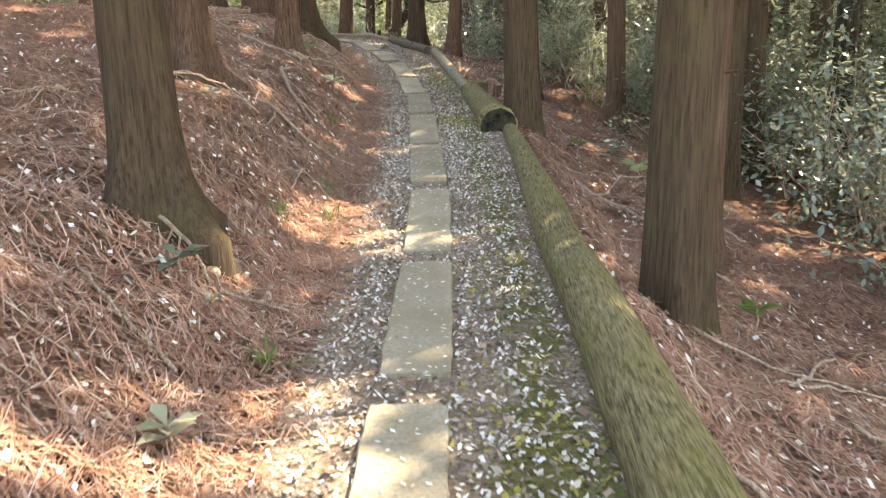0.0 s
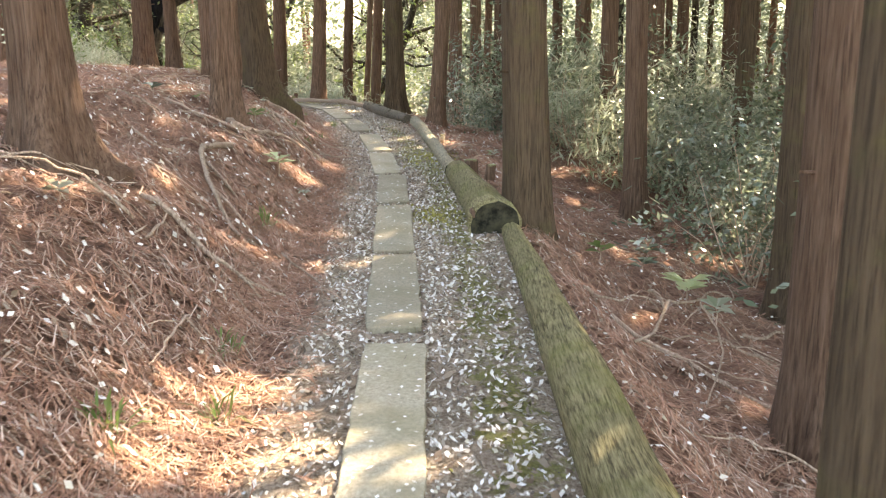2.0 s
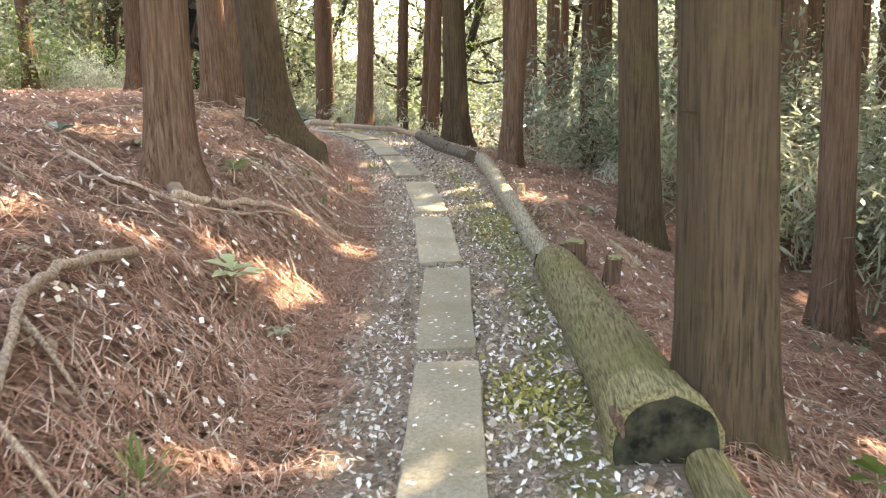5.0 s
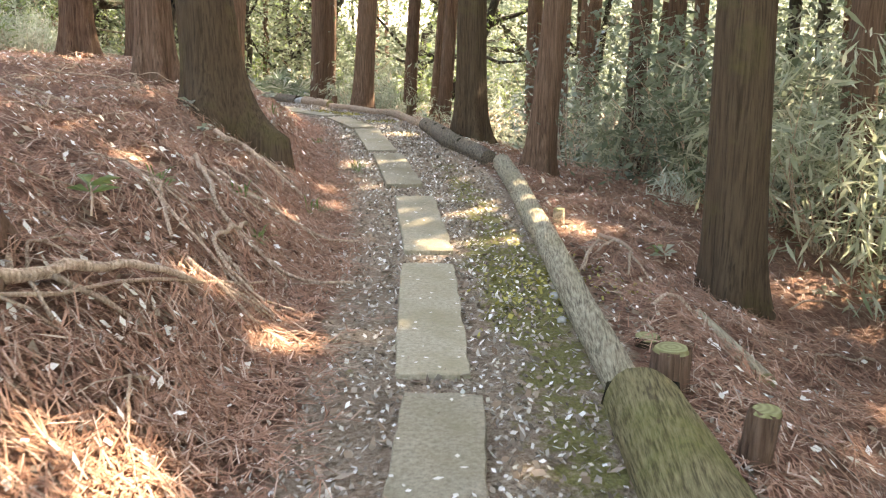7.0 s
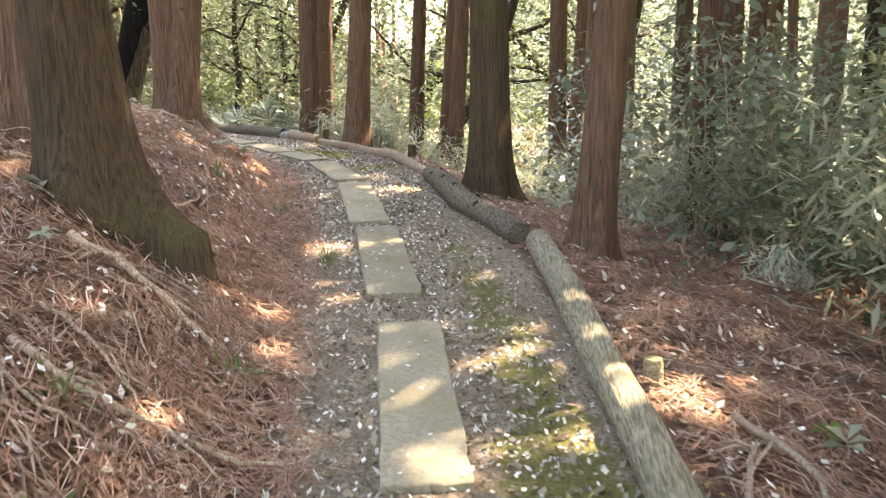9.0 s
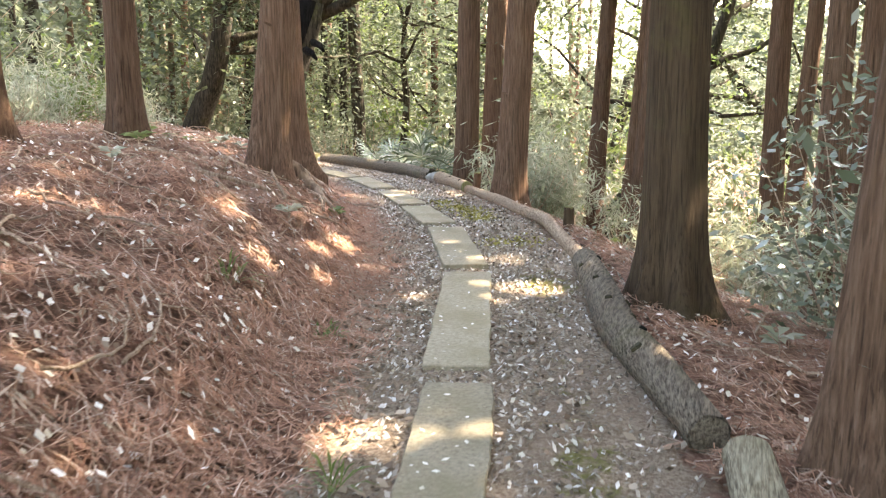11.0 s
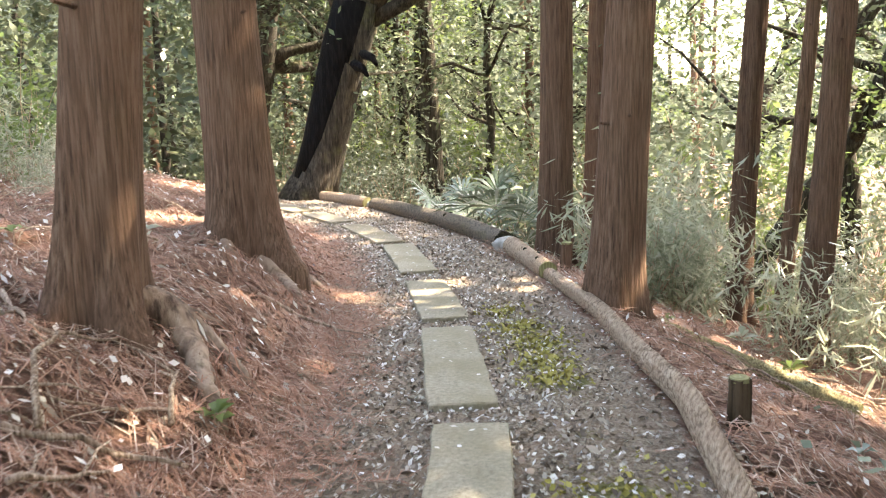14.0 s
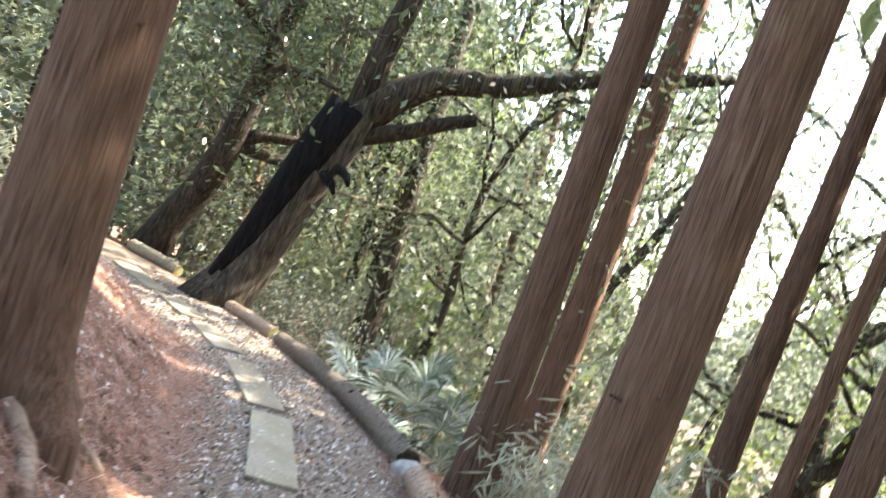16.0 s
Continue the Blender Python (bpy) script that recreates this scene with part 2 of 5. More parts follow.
# mottled green of the added backdrop, showing between leaves in place of sky
m, n, l, b = material("wooded_backdrop", 0.9, 0.1)
v = place_of(n, l)
c = ramp(n, l, noise_of(n, l, v, 0.9, 6, 0.75), [(0.3, (0.03, 0.04, 0.022)), (0.5, (0.09, 0.11, 0.06)), (0.7, (0.19, 0.21, 0.12))])
l.new(mix(n, l, ramp(n, l, noise_of(n, l, v, 0.12, 3), [(0.35, (0, 0, 0)), (0.65, (0.5, 0.5, 0.5))]), c, (0.13, 0.145, 0.08)), b.inputs["Base Color"])
bump(n, l, b, noise_of(n, l, v, 1.3, 6, 0.75), 1.0, 1.2)
BACKDROP = m

# ---- mesh helpers ----
def mesh_object(name, verts, faces, mat, parent=None, smooth=False, label=""):
    me = bpy.data.meshes.new(name)
    me.from_pydata([tuple(p) for p in verts], [], [tuple(f) for f in faces])
    for mm in (mat if isinstance(mat, (list, tuple)) else [mat]):
        me.materials.append(mm)
    if smooth:
        me.shade_smooth()
    ob = new(name, me)
    if parent is not None:
        ob.parent = parent
    if label:
        tagged(ob, label)
    return ob


def quads_object(name, v, mat, parent=None, label=""):
    """v: an array of pieces x 4 corners x 3."""
    v = np.asarray(v, np.float32)
    k = len(v)
    me = bpy.data.meshes.new(name)
    me.vertices.add(4 * k)
    me.vertices.foreach_set("co", v.reshape(-1))
    me.loops.add(4 * k)
    me.loops.foreach_set("vertex_index", np.arange(4 * k, dtype=np.int32))
    me.polygons.add(k)
    me.polygons.foreach_set("loop_start", np.arange(0, 4 * k, 4, dtype=np.int32))
    me.update(calc_edges=True)
    me.materials.append(mat)
    ob = new(name, me)
    if parent is not None:
        ob.parent = parent
    if label:
        tagged(ob, label)
    return ob


def tube(points, radii, sides=10, wobble=0.0, rng=None, caps=True, twist=0.0):
    """Verts and faces of a tapering, uneven tube along points."""
    pts = [Vector(p) for p in points]
    verts, faces = [], []
    bumps = [1 + wobble * (rng.random() - 0.5) * 2 for _ in range(sides)] if rng else [1] * sides
    for i, p in enumerate(pts):
        d = (pts[min(i + 1, len(pts) - 1)] - pts[max(i - 1, 0)]).normalized()
        ref = Vector((0, 0, 1)) if abs(d.z) < 0.8 else Vector((0, 1, 0))
        u = d.cross(ref).normalized()
        w = u.cross(d)
        for k in range(sides):
            a = 2 * math.pi * k / sides + twist * i
            r = radii[i] * bumps[k] * (1 + (wobble * 0.6 * (rng.random() - 0.5) if rng else 0))
            verts.append(p + (u * math.cos(a) + w * math.sin(a)) * r)
    for i in range(len(pts) - 1):
        for k in range(sides):
            a, b2 = i * sides + k, i * sides + (k + 1) % sides
            faces.append((a, b2, b2 + sides, a + sides))
    if caps:
        faces.append(tuple(range(sides))[::-1])
        faces.append(tuple(range((len(pts) - 1) * sides, len(pts) * sides)))
    return verts, faces


def join(parts):
    verts, faces = [], []
    for v, f in parts:
        o = len(verts)
        verts += list(v)
        faces += [tuple(i + o for i in q) for q in f]
    return verts, faces


# ---- the lie of the land ----
CENTRE = [(1.07, -4.0, 0.05), (0.98, 0.0, 0.03), (0.89, 1.92, -0.01), (0.83, 4.0, -0.11), (0.75, 5.72, -0.07), (0.6, 7.59, -0.07),
          (0.455, 9.35, -0.03), (0.26, 11.27, -0.03), (-0.01, 13.33, -0.02), (-0.46, 15.34, 0.045), (-0.96, 17.21, 0.1), (-1.56, 19.22, 0.115),
          (-2.335, 20.9, 0.11), (-3.21, 22.54, 0.02), (-4.1, 23.9, 0.0), (-5.3, 25.56, -0.08), (-6.85, 27.1, -0.14), (-7.95, 27.88, -0.15),
          (-10.0, 29.0, -0.14), (-13.0, 30.1, -0.1), (-18.0, 31.5, 0.0)]
C = np.array(CENTRE)

def along(x, y):
    """Sideways offset (right is positive), path height and way along the path, for arrays of places."""
    x, y = np.asarray(x, float), np.asarray(y, float)
    best = np.full(x.shape, 1e9)
    off, high, s = np.zeros(x.shape), np.zeros(x.shape), np.zeros(x.shape)
    run = 0.0
    for i, ((ax, ay, az), (bx, by, bz)) in enumerate(zip(C[:-1], C[1:])):
        dx, dy = bx - ax, by - ay
        n = math.hypot(dx, dy)
        u = ((x - ax) * dx + (y - ay) * dy) / n / n
        v = np.clip(u, -20 if i == 0 else 0, 20 if i == len(C) - 2 else 1)
        px, py = x - ax - v * dx, y - ay - v * dy
        d = np.hypot(px, py)
        side = np.sign(px * dy - py * dx)
        m = d < best
        best = np.where(m, d, best)
        off = np.where(m, d * side, off)
        high = np.where(m, az + np.clip(v, 0, 1) * (bz - az), high)
        s = np.where(m, run + v * n, s)
        run += n
    return off, high, s

def step(a, b, v):
    u = np.clip((v - a) / (b - a), 0, 1)
    return u * u * (3 - 2 * u)

def ground(x, y):
    d, h, s = along(x, y)
    left = np.maximum(-d - 0.52, 0)
    top = 1.45 - 0.55 * step(14, 24, s)
    bank = top * (1 - np.exp(-0.76 * left / top)) * (1 - np.exp(-((left / 0.35) ** 1.5)))
    right = np.maximum(d - 1.0, 0)
    steep = step(20, 26, s)
    fall = 1.6 * (1 - np.exp(-0.5 * right / 1.6)) * (1 - steep) + 4.5 * (1 - np.exp(-0.5 * right / 4.5)) * steep
    fall = fall * (1 - 0.45 * step(16.5, 19, s) * (1 - step(22, 25, s)))
    brink = 0.15 * step(0.0, 0.35, right) * np.exp(-right / 1.2) * (1 - step(10, 14, s))
    return h + bank - fall * step(0.0, 0.5, right) - brink - 0.03 * np.exp(-((d - 1.15) / 0.2) ** 2)


def floor_z(x, y):
    return float(ground(np.array([x]), np.array([y]))[0])


def relief(x, y):
    """Low hummocks of litter, away from the trodden strip."""
    d, h, s = along(x, y)
    off = step(0.6, 1.5, np.abs(d - 0.1))
    low = np.sin(x * 5.1 + 1.3 * np.sin(y * 3.7)) + np.sin(y * 6.3 + 1.7 * np.sin(x * 4.1))
    fine = np.sin(x * 17.3 + 2.1 * np.sin(y * 9.1)) * np.sin(y * 15.7 + 1.9 * np.sin(x * 11.9))
    return off * (0.024 * low + 0.022 * fine)


def land(x, y):
    return ground(x, y) + relief(x, y)


xs = np.concatenate([-9 - np.cumsum(np.geomspace(0.12, 22, 34))[::-1], np.arange(-9, 6, 0.09), 6 + np.cumsum(np.geomspace(0.12, 22, 34))])
ys = np.concatenate([-4 - np.cumsum(np.geomspace(0.15, 22, 30))[::-1], np.arange(-4, 31, 0.09), 31 + np.cumsum(np.geomspace(0.12, 22, 34))])
gx, gy = np.meshgrid(xs, ys)
gz = land(gx, gy)
nx, ny = len(xs), len(ys)
idx = np.arange(nx * ny).reshape(ny, nx)
quad = np.stack([idx[:-1, :-1], idx[:-1, 1:], idx[1:, 1:], idx[1:, :-1]], -1).reshape(-1, 4)
me = bpy.data.meshes.new("ground")
me.from_pydata(np.stack([gx, gy, gz], -1).reshape(-1, 3).tolist(), [], quad.tolist())
me.materials.append(FLOOR)
me.shade_smooth()
gd, gh, gs = along(gx, gy)
broad = step(16.0, 19.5, gy)
trod = 1 - step(0.55, 1.0, np.where(gd < 0.1, -gd * 1.02 + 0.02 + 0.3 * (1 - broad), gd * 0.95))
mossy = 0.52 * np.exp(-((gd - 0.5) / 0.27) ** 2) * (1 - 0.4 * step(19, 22, gs)) + 0.3 * np.exp(-((gd + 0.32) / 0.12) ** 2)
for px, py, pr, pw in ((0.86, 8.85, 0.22, 0.6), (-2.48, 22.15, 0.2, 0.45), (-2.76, 22.55, 0.18, 0.45), (-2.28, 21.78, 0.16, 0.45), (-2.1, 21.45, 0.15, 0.45), (-1.5, 20.35, 0.16, 0.35), (0.5, 13.05, 0.2, 0.4), (0.55, 12.55, 0.22, 0.4), (0.57, 12.1, 0.2, 0.4), (1.3, 0.9, 0.5, 0.3), (0.9, 12.9, 0.4, 0.3), (0.2, 13.4, 0.4, 0.25), (-1.0, 19.0, 0.3, 0.3)):
    mossy = mossy + pw * np.exp(-((gx - px) ** 2 + (gy - py) ** 2) / pr ** 2)
for nm, val in (("trodden", trod), ("mossy", mossy)):
    a = me.attributes.new(nm, "FLOAT", "POINT")
    a.data.foreach_set("value", val.astype(np.float32).reshape(-1))
tagged(new("ground", me), "sloping forest floor of reddish cedar litter with a gravelly path", "ground", kind="structure")

# sun flecks reach the floor through gaps between the crowns here: place and half-width
FLECKS = ((0.15, 4.4, 0.0, 0.42), (-0.75, 9.8, 0.4, 0.14), (0.67, 13.95, 0.1, 0.22), (0.4, 14.0, 0.0, 0.22),
          (-0.6, 11.5, 0.1, 0.22), (-3.8, 23.4, 0.0, 0.17), (-5.6, 22.2, 0.6, 0.35), (0.5, 1.2, 0.1, 0.3), (-6.9, 24.8, 0.6, 0.45), (5.1, 8.6, 0.2, 0.6), (4.6, 11.0, 0.2, 0.5), (3.5, 15.0, 0.4, 0.5), (2.1, 17.3, -0.3, 0.35), (-0.2, 25.0, 0.3, 0.8))


def in_fleck(p):
    """Which of the places p lie in the way of the sun to a fleck."""
    out = np.zeros(len(p), bool)
    s = np.array(SUN_WAY)
    for x, y, z, r in FLECKS:
        v = p - np.array((x, y, z))
        k = v @ s
        out |= (np.linalg.norm(v - k[:, None] * s, axis=1) < r + 0.22) & (k > 0.6)
    return out


def sprays(centres, size, rng, droop=0.0, narrow=0.45):
    """One kite-shaped leaf or spray at each centre, turned at random."""
    k = len(centres)
    a = rng.uniform(0, 2 * math.pi, k)
    tilt = rng.normal(-droop, 0.5, k)
    d = np.stack([np.cos(a) * np.cos(tilt), np.sin(a) * np.cos(tilt), np.sin(tilt)], -1)
    up = rng.normal(0, 0.45, (k, 3)) + np.array((0, 0, 1.0))
    w = np.cross(d, up)
    w /= np.linalg.norm(w, axis=1)[:, None] + 1e-9
    s = (size * rng.uniform(0.6, 1.35, k))[:, None]
    return np.stack([centres, centres + d * s * 0.45 + w * s * narrow * 0.5, centres + d * s, centres + d * s * 0.5 - w * s * narrow * 0.5], 1)


TREE_NUMBER = 0


def cedar(x, y, r, lx=0.0, ly=0.0, mat=None, tall=15.0, flare=0.35, label="tall straight cedar with fibrous red-brown bark on the slope", full=True, dead=True):
    """A cedar: flared and fluted trunk, a few dead stubs, and a narrow crown high up."""
    global TREE_NUMBER
    TREE_NUMBER += 1
    rng = random.Random(TREE_NUMBER)
    nr = np.random.default_rng(TREE_NUMBER)
    z = floor_z(x, y)
    tree = tagged(new("cedar_tree"), label, "tree", "cedars of the plantation")
    tree.location = (x, y, z - 0.08)
    sides = 40 if full else 12
    hs = [-0.35, 0, 0.06, 0.14, 0.24, 0.38, 0.56, 0.8, 1.1, 1.5, 2.0, 2.6, 3.4, 4.5, 6, 8, 11, tall] if full else [-0.3, 0, 0.15, 0.4, 1.0, 2.5, 5, 9, tall]
    lobes, ph = rng.choice((4, 5, 6)), rng.uniform(0, 6)
    verts, faces = [], []
    for h in hs:
        base = r * (1.06 - 0.8 * h / tall * 0.8) * (1 + flare * math.exp(-max(h, 0) / 0.22) * 1.6 + 0.10 * math.exp(-h / 0.8))
        flute = (0.3 if flare > 0.3 else 0.16) * math.exp(-max(h, 0) / 0.24) + 0.035
        wx, wy = 0.012 * math.sin(h * 0.9 + ph), 0.012 * math.cos(h * 0.7 + ph)
        for k in range(sides):
            a = 2 * math.pi * k / sides
            rr = base * (1 + flute * math.sin(lobes * a + ph + 0.15 * h) + 0.018 * math.sin(17 * a + ph + 0.5 * math.sin(h * 1.3)) + 0.012 * math.sin(9 * a - ph * 2 + 0.3 * h) + (0.02 * (rng.random() - 0.5) if full else 0))
            verts.append((lx * h + wx + rr * math.cos(a), ly * h + wy + rr * math.sin(a), h))
    for i in range(len(hs) - 1):
        for k in range(sides):
            a, b2 = i * sides + k, i * sides + (k + 1) % sides
            faces.append((a, b2, b2 + sides, a + sides))
    mesh_object("trunk", verts, faces, mat or BARK_RED, tree, True)
    if dead:
        for _ in range(3 if full else 2):
            h, a = rng.uniform(1.2, 6), rng.uniform(0, 6.28)
            q = Vector((lx * h, ly * h, h))
            o = Vector((math.cos(a), math.sin(a), 0.12))
            ln = r * 0.9 + rng.uniform(0.03, 0.14)
            v2, f2 = tube([q + o * r * 0.6, q + o * ln], [0.014, 0.008], 6)
            mesh_object("branch_stub", v2, f2, mat or BARK_RED, tree)
    # crowns on the sun's side get extra sprays, added to shade the path
    sunward = (x > 3 or x > -3 and y > 25) and y < 42
    kk = (150 if sunward else 76) if full else (100 if sunward and x < 16 else 36)
    h = nr.uniform(7.5, tall + 1, kk)
    rad = (tall + 1.6 - h) / (tall - 6) * 2.1 * np.sqrt(nr.uniform(0.05, 1, kk))
    a = nr.uniform(0, 2 * math.pi, kk)
    c = np.stack([lx * h + rad * np.cos(a), ly * h + rad * np.sin(a), h], -1)
    c = np.repeat(c, 4, 0) + nr.normal(0, 0.22, (kk * 4, 3))
    c = c[~in_fleck(c + np.array((x, y, z)))]
    quads_object("crown", sprays(c, 0.55, nr, 0.3, 0.4), LEAF_CEDAR, tree, "dark green needle crown high overhead")
    return tree


def off_path(s, d):
    """The place s metres along the path and d metres to its right."""
    seg = np.hypot(np.diff(C[:, 0]), np.diff(C[:, 1]))
    run = np.concatenate([[0], np.cumsum(seg)])
    i = int(np.clip(np.searchsorted(run, s) - 1, 0, len(seg) - 1))
    u = (s - run[i]) / seg[i]
    dx, dy = (C[i + 1, :2] - C[i, :2]) / seg[i]
    return C[i, 0] + u * seg[i] * dx + d * dy, C[i, 1] + u * seg[i] * dy - d * dx


# ---- the trees beside the path ----
OLIVE = "tall cedar with olive-brown bark filmed with green algae"
cedar(-0.45, 2.95, 0.155, -0.005, 0, BARK_OLIVE, label="cedar with flaking olive-brown bark and flared roots on the bank", flare=0.6)
cedar(-1.35, 6.65, 0.155, -0.03, 0, BARK_RED, flare=0.6)
cedar(-1.3, 10.6, 0.135, 0.035, 0, BARK_RED, flare=0.5)
cedar(-1.85, 14.9, 0.2, -0.075, -0.01, BARK_OLIVE, label="broad cedar with a wide root flare beside the path", flare=0.5)
cedar(-2.9, 16.2, 0.15)
cedar(-4.75, 18.4, 0.16)
cedar(1.63, 8.55, 0.172, -0.04, 0, BARK_OLIVE, label=OLIVE, flare=0.1)
cedar(1.9, 13.9, 0.175, -0.02, -0.003, BARK_OLIVE, label=OLIVE, flare=0.12)
cedar(2.26, 3.5, 0.172, 0.004, 0, BARK_OLIVE, label=OLIVE, flare=0.1)
cedar(2.76, 5.3, 0.163, 0.0, 0, BARK_RED, label="red-barked cedar with long fissures on the slope", flare=0.3)
cedar(3.8, 8.6, 0.163, -0.01, 0, BARK_OLIVE, label=OLIVE, flare=0.3)
cedar(4.5, 10.0, 0.12, -0.03, 0, BARK_OLIVE, label=OLIVE)
cedar(3.08, 12.0, 0.126, -0.012, 0)
cedar(3.45, 16.6, 0.14, -0.003, 0)
cedar(0.6, 16.75, 0.118, 0.07, 0.01, label="slightly leaning slim cedar with red-brown bark")
cedar(1.76, 19.8, 0.118, 0.015, 0)
cedar(-0.21, 18.9, 0.165, 0.0, 0, BARK_OLIVE, label=OLIVE, flare=0.35)
cedar(-2.4, 23.35, 0.15, 0.055, 0.028, flare=0.25, label="cedar with shredded red-brown bark standing at the path's edge")
cedar(-3.9, 26.5, 0.16, 0.02, 0.01, flare=0.2)
cedar(-4.85, 31.2, 0.22, 0.02, 0.01)
cedar(-3.58, 20.17, 0.146, 0.1, 0.05, flare=0.32, label="leaning cedar with peeling red bark and long surface roots")
cedar(-4.6, 22.4, 0.205, -0.01, -0.005, flare=0.32, label="stout cedar with furrowed red-brown bark and spreading roots")
cedar(-1.45, 27.0, 0.14, 0.05, 0.025)
cedar(-2.5, 29.4, 0.15, 0.04, 0.02)
cedar(-1.95, 29.2, 0.09, 0.06, 0.03)
cedar(0.6, 27.0, 0.12, 0.05, 0.02)
for bx, by, br in ((0.9, 23.3, 0.14), (1.35, 24.6, 0.15), (4.9, 31.2, 0.15), (6.1, 23.3, 0.15), (6.7, 20.9, 0.19), (6.4, 16.6, 0.2), (7.3, 17.9, 0.17), (8.6, 20.0, 0.17),
                   (4.7, 19.3, 0.17), (2.9, 24.9, 0.17), (3.5, 26.2, 0.15), (3.8, 23.1, 0.19), (0.4, 28.2, 0.17), (2.8, 29.6, 0.19), (-4.7, 19.9, 0.12)):
    cedar(bx, by, br)
# the rest of the plantation, farther off, with trees added to cast shade
rnd = random.Random(7)
taken = [(o.location.x, o.location.y) for o in scene.objects if o.name.startswith("cedar_tree")]
SHORT = "slim cedar filling out the plantation and its shade"
count = 0
while count < 344:
    # 118-175, 206-235 and 330 on: added trees, many out of view, shading the path
    fx, fy = (rnd.uniform(5, 34), rnd.uniform(4, 34)) if count < 62 else ((rnd.uniform(-26, -5), rnd.uniform(6, 26)) if count < 90 else (rnd.uniform(-34, -8), rnd.uniform(31, 55)) if count < 118 else (rnd.uniform(-7, 9), rnd.uniform(-13, -4)) if count < 136 else (rnd.uniform(5, 15), rnd.uniform(0, 27)) if count < 176 else (rnd.uniform(-30, -10), rnd.uniform(20, 42)) if count < 206 else (rnd.uniform(-18, -3), rnd.uniform(-10, 8)) if count < 236 else (rnd.uniform(15, 36), rnd.uniform(14, 52)) if count < 296 else (rnd.uniform(-30, -7), rnd.uniform(37, 60)) if count < 330 else (rnd.uniform(1.5, 11), rnd.uniform(25, 34)))
    fd = float(along(np.array([fx]), np.array([fy]))[0][0])
    if abs(fd) < 4.2 and fy > -4 and fx > -15 or min((fx - a) ** 2 + (fy - b) ** 2 for a, b in taken) < 3.0 or (abs(fx) < 1.5 and fy < 0) or (fx > -2 and fy > 27 and fx < 14 and count < 236):
        continue
    taken.append((fx, fy))
    cedar(fx, fy, rnd.uniform(0.09, 0.17), rnd.gauss(0, 0.02), rnd.gauss(0, 0.02), rnd.choice((BARK_RED, BARK_DARK, BARK_OLIVE)), label=SHORT, full=False, dead=False)
    count += 1


# ---- broadleaved trees ----
def limb_points(p, d, length, bend, rng, k=6):
    pts, q, v = [Vector(p)], Vector(p), Vector(d).normalized()
    for _ in range(k):
        v = (v + Vector((rng.gauss(0, bend), rng.gauss(0, bend), rng.gauss(0.05, bend)))).normalized()
        q = q + v * length / k
        pts.append(q.copy())
    return pts


def leaf_cloud(points, count, spread, size, mat, parent, seed, name="foliage", droop=0.2, narrow=0.45):
    nr = np.random.default_rng(seed)
    base = np.array([tuple(p) for p in points])
    heads = base[nr.integers(0, len(base), max(count // 9, 1))] + nr.normal(0, spread, (max(count // 9, 1), 3))
    c = np.repeat(heads, 9, 0) + nr.normal(0, spread * 0.28, (len(heads) * 9, 3))
    return quads_object(name, sprays(c, size, nr, droop, narrow), mat, parent)


def broadleaf(x, y, r, way, height, seed, mat=BARK_DARK, leaves=900, leaf=LEAF_FAR, label="crooked evergreen broadleaf tree on the slope", size=0.16):
    rng = random.Random(seed)
    z = floor_z(x, y)
    tree = tagged(new("broadleaf_tree"), label, "tree")
    tree.location = (x, y, z - 0.1)
    stem = limb_points((0, 0, 0), way, height, 0.16, rng, 8)
    v, f = tube(stem, [r * (1.25 if i == 0 else 1 - 0.085 * i) for i in range(len(stem))], 12, 0.06, rng)
    mesh_object("trunk", v, f, mat, tree, True)
    tips = []
    for i in (3, 4, 5, 6, 7, 8):
        for _ in range(2):
            b = limb_points(stem[i], Vector((rng.gauss(0, 1), rng.gauss(0, 1), rng.uniform(0.1, 0.9))), height * rng.uniform(0.25, 0.5), 0.25, rng, 5)
            v, f = tube(b, [r * 0.42 * (1 - 0.16 * j) for j in range(len(b))], 7, 0.05, rng)
            mesh_object("limb", v, f, mat, tree, True)
            tips += b[2:]
    leaf_cloud(tips, leaves, 0.55, size, leaf, tree, seed, "crown")
    return tree


